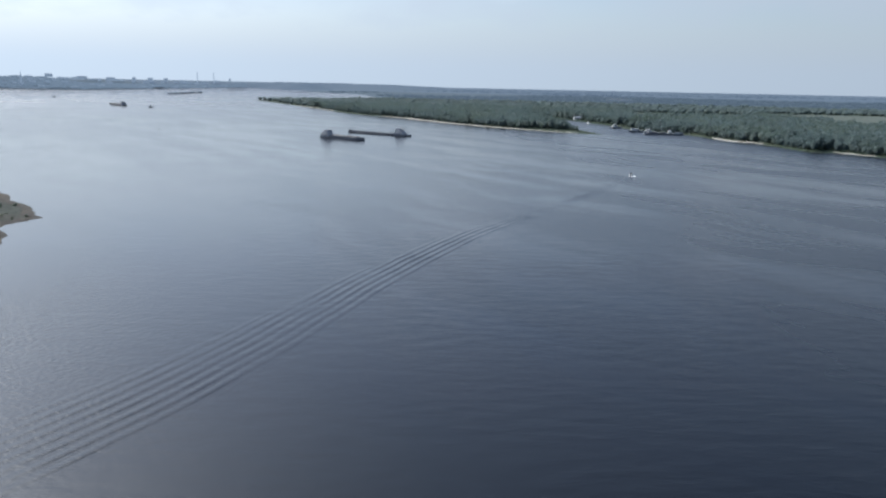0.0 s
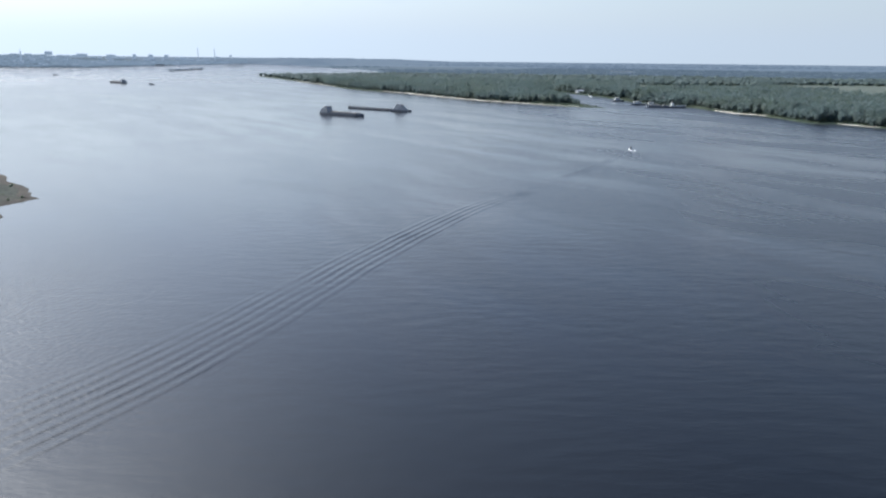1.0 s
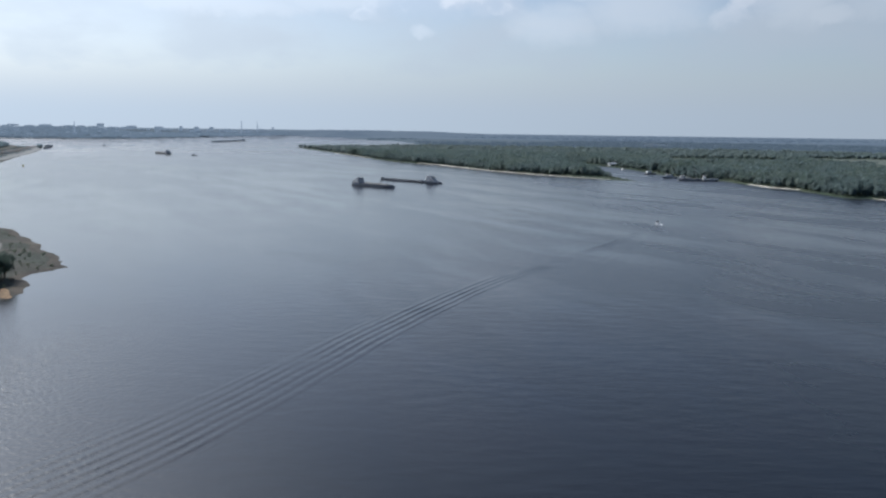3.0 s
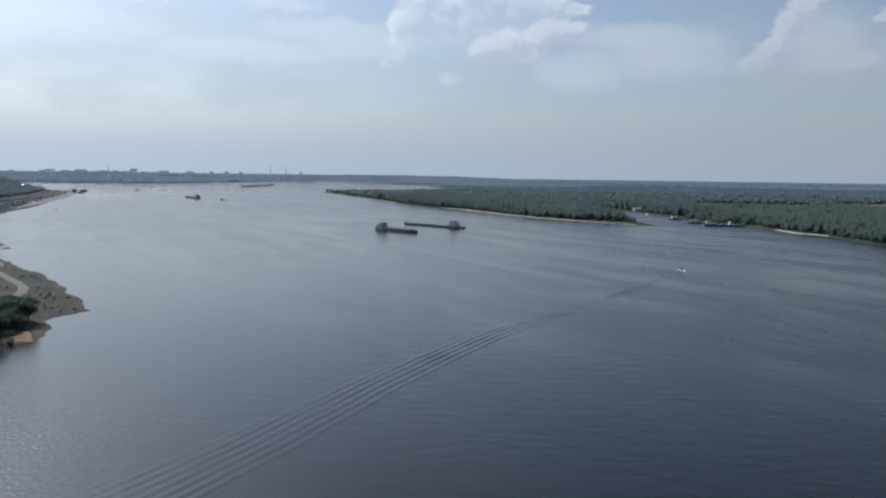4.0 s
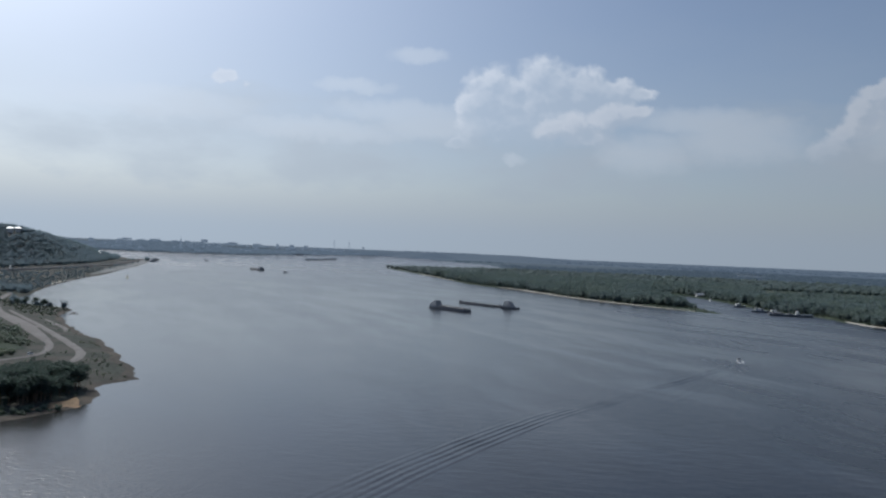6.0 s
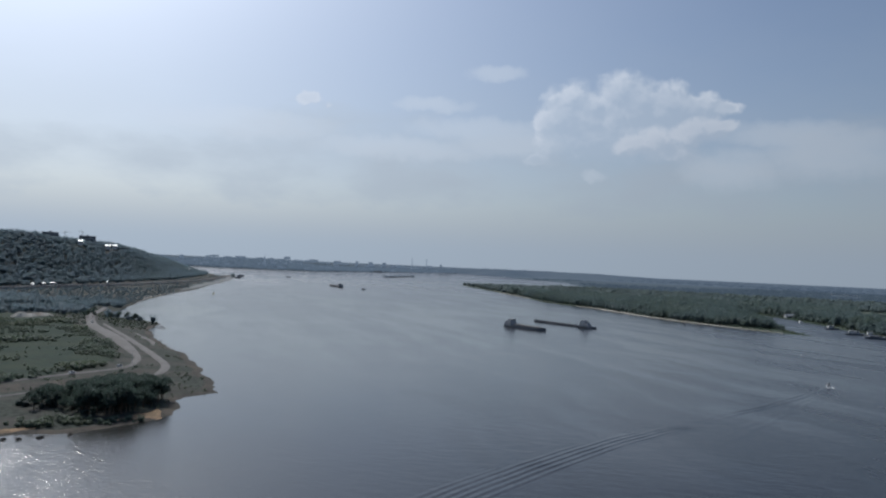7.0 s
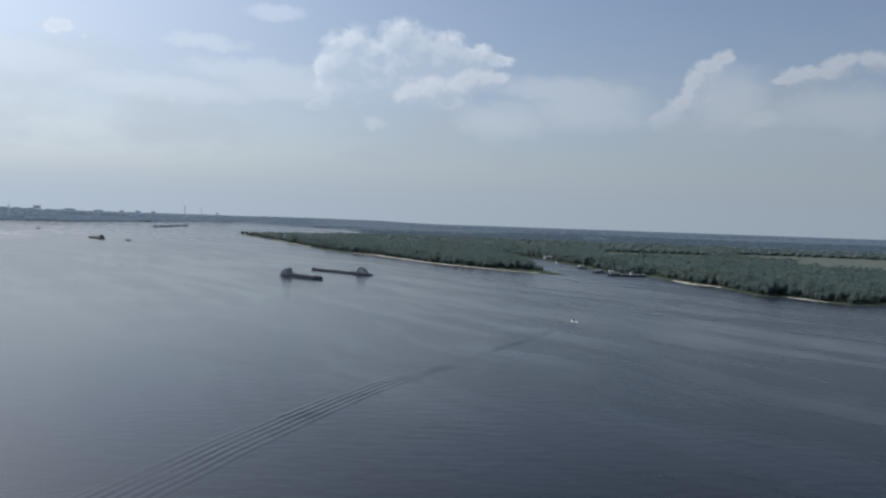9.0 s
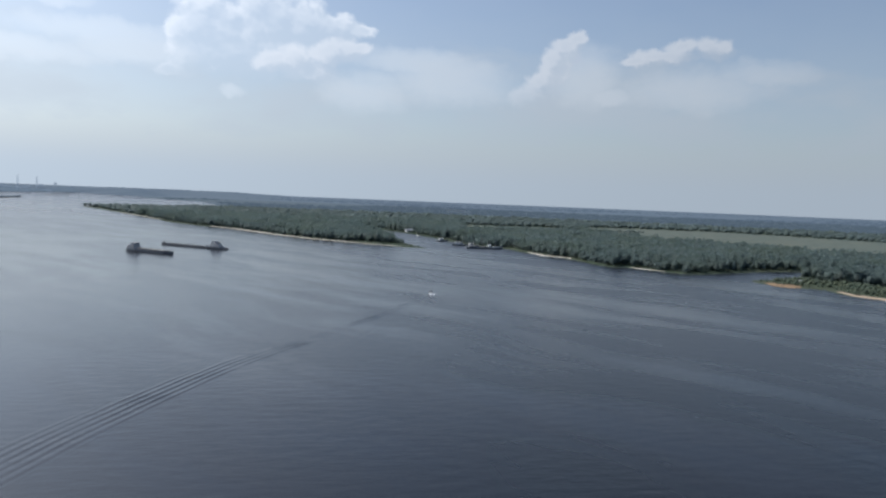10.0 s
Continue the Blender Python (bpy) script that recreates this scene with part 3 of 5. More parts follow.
def left_height(p):
    p = np.asarray(p, float)
    d = gap_to(p, left_line)
    low = -0.10 + 3.2 * (1 - np.exp(-d / 26)) + 0.35 * bumps(p, 18) * np.minimum(1, d / 20)
    s = np.clip((by_row(p[:, 1], FOOT) - p[:, 0]) / 230, 0, 1)
    return low + by_row(p[:, 1], CREST) * s * s * (3 - 2 * s) * (1 + 0.10 * bumps(p, 140))


def right_height(p):
    p = np.asarray(p, float)
    d = gap_to(p, shore_right)
    city = (p[:, 0] < -1500) & (p[:, 1] > 4000)
    return -0.10 + 2.8 * (1 - np.exp(-d / 30)) + np.where(city, 64 * np.clip(d / 500, 0, 1), 0)


def land(name, ring, shore, height, near, mat, label, seed, beyond=0):
    """A triangulated sheet inside a shoreline, fine by the water and coarse far off."""
    from mathutils.geometry import delaunay_2d_cdt
    rng = np.random.default_rng(seed)
    pts = []
    for lo, hi, step in near:
        n = int((hi - lo) / step)
        for r in np.linspace(lo, hi, max(2, n), endpoint=False):
            count = max(40, int(2 * math.pi * r / step))
            for a in np.arange(count) * 2 * math.pi / count:
                pts.append((EYE[0] + (r + rng.uniform(0, 0.6) * step) * math.cos(a), EYE[1] + (r + rng.uniform(0, 0.6) * step) * math.sin(a)))
    pts = np.array(pts)
    pts = pts[inside(pts, ring)]
    g2 = gap_to(pts, ring)
    pts = pts[g2 > 3]
    belt = []
    for off in (3.5, 9, 18):
        way = np.gradient(shore, axis=0)
        way /= np.linalg.norm(way, axis=1)[:, None] + 1e-9
        for s in (1, -1):
            q = shore + np.stack([-way[:, 1], way[:, 0]], 1) * off * s
            keep = inside(q, ring)
            keep[keep] = gap_to(q[keep], shore) > off * 0.8
            belt.append(q[keep])
    allp = np.vstack([ring, pts, *belt])
    out = delaunay_2d_cdt([Vector(p) for p in allp], [], [list(range(len(ring)))], 1, 0.01)
    v2 = np.array([tuple(v) for v in out[0]])
    z = height(v2)
    mapped = far(np.column_stack([v2, z]))
    tri = [tuple(f) for f in out[2]]
    off = np.hypot(v2[:, 0] - EYE[0], v2[:, 1] - EYE[1])
    gone = np.array([min(off[list(f)]) for f in tri])
    inner = [f for f, r in zip(tri, gone) if not beyond or r <= beyond]
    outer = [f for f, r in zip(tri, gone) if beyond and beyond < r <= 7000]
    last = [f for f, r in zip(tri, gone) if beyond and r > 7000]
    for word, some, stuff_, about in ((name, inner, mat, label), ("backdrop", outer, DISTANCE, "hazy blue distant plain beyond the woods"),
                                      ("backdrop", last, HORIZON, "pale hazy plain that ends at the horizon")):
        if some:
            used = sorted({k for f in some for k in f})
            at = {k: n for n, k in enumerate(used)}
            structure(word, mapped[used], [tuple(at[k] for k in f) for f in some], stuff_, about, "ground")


land("ground", left_ring, left_line, left_height, [(300, 900, 14), (900, 3000, 34), (3000, 9000, 500)], GRASS,
     "low grassy spit and wooded escarpment along the river", 11)
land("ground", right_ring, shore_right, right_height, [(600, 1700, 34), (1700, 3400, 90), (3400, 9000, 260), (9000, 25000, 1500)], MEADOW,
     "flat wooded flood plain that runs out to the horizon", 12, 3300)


def ribbon(name, line, width, height, mat, label, category, lift=0.3, spacing=5.0, rough=0.0, seed=0, across=4):
    c = spline(line, spacing)
    rng = np.random.default_rng(seed)
    way = np.gradient(c, axis=0)
    way /= np.linalg.norm(way, axis=1)[:, None] + 1e-9
    side = np.stack([-way[:, 1], way[:, 0]], 1)
    wide = np.full(len(c), width) if np.isscalar(width) else np.interp(np.linspace(0, 1, len(c)), np.linspace(0, 1, len(width)), width)
    wl, wr = wide * (1 + rough * rng.normal(0, 1, len(c))), wide * (1 + rough * rng.normal(0, 1, len(c)))
    rows = []
    for j in range(across + 1):
        f = j / across
        rows.append(c + side * ((f - 0.5) * np.where(f < 0.5, wl, wr))[:, None])
    p = np.stack(rows, 1).reshape(-1, 2)
    z = height(p) + lift
    z = z.reshape(-1, across + 1)
    z[:, 0] -= lift + 0.15
    z[:, -1] -= lift + 0.15
    k = across + 1
    quads = [(i * k + j, i * k + j + 1, (i + 1) * k + j + 1, (i + 1) * k + j) for i in range(len(c) - 1) for j in range(across)]
    return structure(name, far(np.column_stack([p, z.ravel()])), quads, mat, label, category)


def shore_piece(line, a, b, inland):
    """A stretch of a shoreline between the places nearest to a and b, moved inland."""
    i, j = (int(np.argmin(((line - np.array(q)) ** 2).sum(1))) for q in (a, b))
    s = line[min(i, j):max(i, j) + 1]
    way = np.gradient(s, axis=0)
    way /= np.linalg.norm(way, axis=1)[:, None] + 1e-9
    return s + np.stack([-way[:, 1], way[:, 0]], 1) * inland


# roads and tracks on the spit, the embankment road under the slope
ribbon("road", [(-345, 190), (-326, 270), (-314, 315), (-309, 340), (-304, 366), (-297, 396), (-300, 413), (-307, 427), (-320, 446), (-337, 465), (-407, 531), (-460, 576), (-519, 625), (-600, 715), (-680, 830)],
       [4, 4, 4, 4, 4.5, 6, 11, 15, 15, 14, 12, 11, 9, 7, 7], left_height, DUST, "pale dusty road curving along the spit", "road", 0.45, seed=1, rough=0.05)
ribbon("road", [(-300, 220), (-286, 270), (-277, 306), (-270, 330), (-265, 362), (-264, 380), (-266, 396), (-273, 412), (-283, 428), (-299, 446), (-364, 506), (-413, 550), (-462, 592), (-512, 634)], [3.5, 3.5, 3.5, 3.5, 4, 6, 7, 7, 6.5, 6, 6, 6, 5, 4],
       left_height, DUST, "narrow beige track beside the water", "road", 0.45, seed=2, rough=0.07)
ribbon("road", [(-1010, 700), (-1060, 950), (-1085, 1180), (-1120, 1423), (-1245, 1850), (-1470, 2328), (-1580, 2540)], 9, left_height, DUST,
       "raised embankment road at the foot of the wooded slope", "road", 4.5, spacing=20, seed=3)
# strip added over the bank slope; its paleness imitates haze
ribbon("embankment", shore_piece(left_line, (-930, 1370), (-1592, 2600), 20), [8, 30, 38, 38, 40, 40, 30], left_height, HAZEBANK, "pale grey strip on the river embankment, coloured for haze", "embankment", 0.4, spacing=20, rough=0.08, seed=17)
ribbon("ground", [(-312, 230), (-297, 300), (-288, 340), (-282, 378), (-283, 404)], [14, 20, 24, 20, 9], left_height, MUD, "bare brown earth between the two tracks", "earth", 0.2, seed=18, rough=0.1)
# beaches
ribbon("beach", shore_piece(left_line, (-195, 318), (-196, 284), 8), [2, 8, 12, 9, 2], left_height, WETSAND, "orange clay sand at the edge of the spit", "sand", 0.3, rough=0.3, seed=4)
ribbon("beach", shore_piece(left_line, (-213, 258), (-226, 225), 7), [1, 6, 8, 2], left_height, WETSAND, "patch of orange sand by the water", "sand", 0.3, rough=0.3, seed=5)
ribbon("beach", [(-366, 522), (-384, 545), (-410, 568), (-440, 592)], [2, 6, 7, 2], left_height, DUST, "bare sandy strip above the shore", "sand", 0.35, rough=0.15, seed=6)
ribbon("beach", shore_piece(left_line, (-232, 190), (-560, 718), 3.0), 8, left_height, MUD, "stony dark strip along the water's edge", "shore", 0.12, rough=0.15, seed=16)
ribbon("beach", shore_piece(left_line, (-743, 977), (-890, 1263), 8), [1, 7, 7, 4, 1], left_height, SAND, "pale sand beach below the embankment", "sand", 0.3, spacing=12, rough=0.15, seed=7)
ribbon("beach", shore_piece(right_line, (-500, 2440), (-300, 1980), 7), [3, 8, 8, 4], right_height, SAND, "thin sand strip along the wooded island", "sand", 0.3, spacing=15, rough=0.2, seed=8)
ribbon("beach", shore_piece(right_line, (-150, 1700), (205, 1200), 8), [4, 11, 13, 12, 12, 11, 10, 10, 7, 3], right_height, SAND, "long pale sand beach along the wooded island", "sand", 0.35, spacing=12, rough=0.12, seed=9)
ribbon("beach", shore_piece(right_line, (395, 1150), (436, 1030), 8), [3, 12, 14, 12, 5], right_height, SAND, "short pale beach below the woods", "sand", 0.35, spacing=8, rough=0.12, seed=10)
ribbon("beach", shore_piece(right_line, (475, 905), (496, 862), 5), [2, 6, 6, 2], right_height, SAND, "sliver of sand below the woods", "sand", 0.35, spacing=8, rough=0.12, seed=11)
ribbon("beach", shore_piece(right_line, (561, 745), (580, 697), 10), [6, 26, 30, 14], right_height, WETSAND, "orange sand tip of a low spit", "sand", 0.35, spacing=6, rough=0.15, seed=12)
ribbon("beach", shore_piece(right_line, (592, 672), (690, 400), 8), [5, 16, 22, 24, 24], right_height, WARMSAND, "pale sand beach on the far bank", "sand", 0.35, spacing=8, rough=0.12, seed=13)


# fields beyond the riverside woods: rows of degrees to the left, metres to the near edge and metres to the far edge
FIELD_ROWS = [[(-13.4, 1860, 2330), (-16, 1880, 2350), (-20.5, 1980, 2420), (-22.4, 2060, 2300)],
              [(-22.6, 2150, 2620), (-25.9, 1870, 2690), (-31.2, 1690, 2790), (-36.3, 1570, 2760), (-42.3, 1500, 2600), (-50, 1480, 2500), (-60, 1480, 2400)]]


def field_ring(rows):
    return np.array([polar(a, n)[:2] for a, n, _ in rows] + [polar(a, f)[:2] for a, _, f in rows[::-1]])


def field(rows, mat, label, across=14, down=10, lift=0.5):
    """An open field between a near and a far edge."""
    r = np.array(rows, float)
    az = np.linspace(r[0, 0], r[-1, 0], across * (len(r) - 1) + 1)
    p = np.array([polar(a, np.interp(-a, -r[:, 0], r[:, 1]) * (1 - k / down) + np.interp(-a, -r[:, 0], r[:, 2]) * k / down) for k in range(down + 1) for a in az])
    p[:, 2] = right_height(p) + lift
    n = len(az)
    quads = [(j * n + i, j * n + i + 1, (j + 1) * n + i + 1, (j + 1) * n + i) for j in range(down) for i in range(n - 1)]
    structure("field", far(p), quads, mat, label, "field")


field(FIELD_ROWS[0], FIELD, "narrow pale field between dark woods")
field(FIELD_ROWS[1], FIELD, "wide mown yellow-green field beyond the woods")
FIELD_RINGS = [field_ring(r) for r in FIELD_ROWS]


def in_fields(p):
    return inside(p, FIELD_RINGS[0]) | inside(p, FIELD_RINGS[1])


# ---------------------------------------------------------------- trees
def ico(level):
    bm = bmesh.new()
    bmesh.ops.create_icosphere(bm, subdivisions=level, radius=1)
    v = np.array([tuple(x.co) for x in bm.verts])
    f = np.array([[x.index for x in face.verts] for face in bm.faces])
    bm.free()
    return v, f


ICO1, ICO2 = ico(1), ico(2)


def lumps(rng, leaves, level, wide, leaf):
    """One tree crown, a metre tall: loose clumps of many small sprays of leaves round a dim core."""
    v0, f0 = (ICO1, ICO2)[level - 1]
    tall = rng.uniform(0.85, 1.12)
    vs = [v0 * (1 + rng.uniform(-0.25, 0.25, (len(v0), 1))) * (wide * 0.72, wide * 0.72, 0.36 * tall) + (0, 0, 0.46 * tall)]
    fs, n = [f0], len(v0)
    m = 10
    a, z = rng.uniform(0, 6.283, m), rng.uniform(0.16, 0.86, m) * tall
    out = wide * np.sqrt(np.clip(1 - ((z / tall - 0.42) / 0.55) ** 2, 0.05, 1)) * rng.uniform(0.45, 0.85, m)
    lobes = np.column_stack([out * np.cos(a), out * np.sin(a), z])
    size = rng.uniform(0.16, 0.27, m)
    which = rng.integers(0, m, leaves)
    o = rng.normal(0, 1, (leaves, 3))
    o[:, 2] += 0.35
    o /= np.linalg.norm(o, axis=1)[:, None]
    mid = lobes[which] + o * size[which][:, None] * (wide / 0.4, wide / 0.4, 0.9) * rng.uniform(0.65, 1.1, (leaves, 1))
    mid[:, 2] = np.maximum(mid[:, 2], 0.04)
    arm = rng.normal(0, 1, (leaves, 2, 3))
    arm /= np.linalg.norm(arm, axis=2)[:, :, None]
    arm *= leaf * rng.uniform(0.6, 1.25, (leaves, 1, 1)) * (wide / 0.4, wide / 0.4, 1)
    tri = np.stack([mid + arm[:, 0], mid + arm[:, 1], mid - 0.6 * (arm[:, 0] + arm[:, 1])], 1).reshape(-1, 3)
    vs.append(tri)
    fs.append(np.arange(3 * leaves).reshape(-1, 3) + n)
    return np.vstack(vs), np.vstack(fs)


def woods(name, spots, heights, mat, label, level=1, count=5, seed=0, wide=0.46, leaf=0.11):
    """A wood of many trees as one mesh."""
    rng = np.random.default_rng(seed)
    kinds = [lumps(rng, 14 * count, level, wide, leaf) for _ in range(11)]
    vs, fs, n = [], [], 0
    for (x, y, z), h in zip(spots, heights):
        v, f = kinds[rng.integers(11)]
        a, w = rng.uniform(0, 6.28), rng.uniform(0.72, 1.25)
        c, s = math.cos(a) * h * w, math.sin(a) * h * w
        z -= 0.08 * h
        q = np.stack([v[:, 0] * c - v[:, 1] * s, v[:, 0] * s + v[:, 1] * c, v[:, 2] * h], 1) + (x, y, z)
        vs.append(q)
        fs.append(f + n)
        n += len(v)
    v, f = far(np.vstack(vs)), np.vstack(fs)
    me = bpy.data.meshes.new(name)
    me.vertices.add(len(v))
    me.vertices.foreach_set("co", v.astype(np.float32).ravel())
    me.loops.add(len(f) * 3)
    me.loops.foreach_set("vertex_index", f.astype(np.int32).ravel())
    me.polygons.add(len(f))
    me.polygons.foreach_set("loop_start", np.arange(0, len(f) * 3, 3, dtype=np.int32))
    me.update(calc_edges=True)
    me.shade_smooth()
    me.materials.append(mat)
    return tagged(new(name, me), label, "trees", kind="stuff")


def scatter(rng, az0, az1, d0, d1, spacing):
    """Uneven places between two azimuths and two distances."""
    out, d = [], d0
    while d < d1:
        s = spacing(d) if callable(spacing) else spacing
        n = max(1, int(abs(radians(az1 - az0)) * d / s))
        for k in range(n):
            out.append(polar(az0 + (az1 - az0) * (k + rng.uniform(0, 1)) / n, d + rng.uniform(-0.5, 0.5) * s)[:2])
        d += s * 0.9
    return np.array(out)


def in_quad(p, corners):
    return inside(p, np.array([polar(*c)[:2] for c in corners]))


rng = np.random.default_rng(21)
p = scatter(rng, 16, -47, 700, 2350, lambda d: 9.6 if d < 1500 else 12)
p = p[inside(p, right_ring)]
d = gap_to(p, shore_right)
fields = in_fields(p) | in_quad(p, ((-26.8, 1720), (-32.2, 1640), (-32.2, 1800), (-26.8, 1900)))
open_bank = gap_to(p, np.array([(561, 768), (570, 720), (600, 690), (600, 611), (690, 400)])) < 85
glade = bumps(p, 90) > 0.42
point_end = gap_to(p, np.array([(180, 1235), (215, 1200), (249, 1176)])) < 42
keep = (d > 9 + 9 * rng.uniform(0, 1, len(p))) & ~fields & ~glade & ~open_bank & ~point_end & (np.hypot(p[:, 0] - 300, p[:, 1] - 1690) > 22)
p, d = p[keep], d[keep]
front = d < 70
h = rng.uniform(12.0, 19.0, len(p)) * (1 + 0.25 * bumps(p, 90) + 0.32 * bumps(p, 33)) * np.clip(0.55 + d / 60, 0.55, 1)
z = right_height(p)
s3 = np.column_stack([p, z])
woods("woods", s3[front], h[front], HAZED_WOODS, "dense green broadleaf trees along the far bank", 1, 9, 31, 0.38, 0.095)
woods("woods", s3[~front], h[~front], HAZED_WOODS, "deep green flood-plain forest behind the bank", 1, 4, 32, 0.42, 0.12)

# scrub on the bank itself
p = scatter(rng, 15, -47, 700, 2000, 7)
p = p[inside(p, right_ring)]
d = gap_to(p, shore_right)
k = (d > 9) & (d < 30) & (rng.uniform(0, 1, len(p)) < 0.75)
p = p[k]
woods("bushes", np.column_stack([p, right_height(p)]), rng.uniform(1.5, 4, len(p)), SCRUB, "low willow bushes along the far shore", 1, 3, 33, 0.45)

# woods further off
p = scatter(rng, 17, -48, 2350, 3500, lambda d: 24 + (d - 2350) * 0.012)
p = p[inside(p, right_ring)]
p = p[(gap_to(p, shore_right) > 14) & ~in_fields(p)]
woods("woods", np.column_stack([p, right_height(p)]), rng.uniform(12, 19, len(p)), HAZED_WOODS, "distant flat forest seen over the tree tops", 1, 1, 34, 0.8)
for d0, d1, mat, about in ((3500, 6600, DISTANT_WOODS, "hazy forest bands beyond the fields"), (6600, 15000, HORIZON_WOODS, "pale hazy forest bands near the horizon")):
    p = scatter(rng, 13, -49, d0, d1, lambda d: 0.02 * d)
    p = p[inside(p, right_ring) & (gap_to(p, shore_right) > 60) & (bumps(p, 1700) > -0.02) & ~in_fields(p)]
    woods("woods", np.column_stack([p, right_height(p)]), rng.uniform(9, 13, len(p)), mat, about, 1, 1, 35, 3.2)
# hedges in the field
p = np.vstack([polar(a0 + (a1 - a0) * f, d0 + (d1 - d0) * f + 18 * math.sin(17 * f)) for a0, a1, d0, d1, n in ((-23.5, -27, 2250, 2330, 36), (-28.5, -35, 1830, 1750, 60), (-36.5, -37.2, 1640, 1660, 6), (-41, -47, 1900, 1850, 22),
                                                                                                         (-39.6, -40.2, 1820, 1825, 5), (-30, -44, 2780, 2560, 90)) for f in np.linspace(0, 1, n)])[:, :2]
p = p[rng.uniform(0, 1, len(p)) < 0.6]
woods("hedges", np.column_stack([p, right_height(p)]), rng.uniform(4, 10, len(p)), HAZED_WOODS, "broken hedge rows across the field", 1, 4, 36, 0.5)

# slope above the embankment
p = scatter(rng, 50, 31, 1500, 3390, 11.5)
s = (by_row(p[:, 1], FOOT) - p[:, 0]) / 230
# clearings run down the slope from each house
houses_gap = np.min([np.hypot(p[:, 0] - x - 0.65 * f, p[:, 1] - y + 0.76 * f) for x, y in ((-1407, 1572), (-1439, 1709), (-1457, 1757), (-1638, 2360)) for f in (0, 12, 24, 36)], axis=0)
p = p[inside(p, left_ring) & (s > 0.02) & (s < 1.35) & (houses_gap > 13)]
woods("woods", np.column_stack([p, left_height(p)]), rng.uniform(9, 15, len(p)), HAZED_HILLWOODS, "trees covering the steep river slope, tinted blue for haze", 1, 9, 37, 0.5, 0.08)
# trees of the low ground between the spit and the slope
p = scatter(rng, 50, 30.5, 640, 3060, lambda d: 9.5 if d < 1300 else 12)
e = gap_to(p, left_line)
s = (by_row(p[:, 1], FOOT) - p[:, 0])
road_gap = np.minimum(gap_to(p, np.array([(-409, 532), (-519, 626), (-600, 715), (-680, 830)])), gap_to(p, np.array([(-1085, 1180), (-1120, 1423), (-1245, 1850), (-1470, 2328), (-1580, 2540)])))
heap_gap = np.hypot(p[:, 0] + 618, p[:, 1] - 652)
keep = inside(p, left_ring) & (s < -34) & (e > np.where(p[:, 1] > 950, 3.0, 7.0)) & (road_gap > 15) & (heap_gap > 48) & ((bumps(p, 80) > -0.33) | (p[:, 1] > 950)) & ((p[:, 1] > 690) | (p[:, 0] < -640)) & ((p[:, 1] < 1300) | ((bumps(p, 60) > 0.02) & (e > 22)))
p = p[keep]
woods("woods", np.column_stack([p, left_height(p)]), np.where(p[:, 1] > 900, rng.uniform(2.5, 5, len(p)), rng.uniform(6, 10, len(p))), HAZED_HILLWOODS, "dark trees on the low ground behind the spit", 1, 5, 38, 0.5, 0.11)
# scrub meadow inside the bend of the road
p = scatter(rng, 52, 36, 440, 900, 4.6)
bend = np.array([(-315, 250), (-309, 330), (-309, 400), (-322, 432), (-358, 478), (-420, 524), (-530, 617), (-640, 690), (-700, 640), (-560, 380), (-420, 200)])
p = p[inside(p, bend) & inside(p, left_ring) & (np.hypot(p[:, 0] + 612, p[:, 1] - 648) > 34)]
q = bumps(p, 38) + 0.4 * bumps(p, 13)
k = (q > 0.10) | (rng.uniform(0, 1, len(p)) < 0.05)
p, q = p[k], q[k]
woods("scrub", np.column_stack([p, left_height(p)]), np.clip(rng.uniform(1.2, 2.2, len(p)) + 4.5 * np.maximum(q, 0), 0.8, 5.5), SCRUB, "green willow scrub inside the road bend", 1, 2, 39, 0.62, 0.15)
cells_x, cells_y = np.meshgrid(np.arange(-712, -292, 6.0), np.arange(196, 700, 6.0))
grid = np.column_stack([cells_x.ravel(), cells_y.ravel()]) + rng.uniform(-1.8, 1.8, (cells_x.size, 2))
keep = (inside(grid, bend) & inside(grid, left_ring)).reshape(cells_x.shape)
wide_ = cells_x.shape[1]
quads = [(j * wide_ + i, j * wide_ + i + 1, (j + 1) * wide_ + i + 1, (j + 1) * wide_ + i) for j in range(cells_x.shape[0] - 1) for i in range(wide_ - 1) if keep[j, i] and keep[j, i + 1] and keep[j + 1, i] and keep[j + 1, i + 1]]
used = sorted({k for f in quads for k in f})
at = {k: n for n, k in enumerate(used)}
structure("meadow", np.column_stack([grid[used], left_height(grid[used]) + 0.22]), [tuple(at[k] for k in f) for f in quads], TURF, "dark green rough grass inside the road bend", "meadow")
# tufts and small bushes on the open spit
p = scatter(rng, 50, 30, 330, 760, 4.0)
e = gap_to(p, left_line)
tracks = np.minimum(gap_to(p, np.array([(-314, 315), (-297, 396), (-307, 427), (-337, 465), (-407, 531), (-519, 625)])), gap_to(p, np.array([(-277, 306), (-264, 380), (-273, 412), (-299, 446), (-364, 506), (-413, 550), (-462, 592)])))
p = p[inside(p, left_ring) & ~inside(p, bend) & (e > 4) & (tracks > 7) & (bumps(p, 24) > 0.0)]
woods("bushes", np.column_stack([p, left_height(p) - 0.2]), 0.45 + 1.5 * rng.uniform(0, 1, len(p)) ** 3, SCRUB, "scattered low bushes and tufts on the spit", 1, 2, 40, 0.7, 0.16)


p = scatter(rng, 44, 34, 740, 1000, 5)
e = gap_to(p, left_line)
lane = np.minimum(gap_to(p, np.array([(-409, 532), (-519, 626), (-600, 715), (-680, 830)])), gap_to(p, np.array([(-388, 523), (-480, 605), (-540, 660)])))
p = p[inside(p, left_ring) & (e > 3) & (e < 75) & (lane > 6) & (p[:, 1] > 620) & (rng.uniform(0, 1, len(p)) < 0.8)]
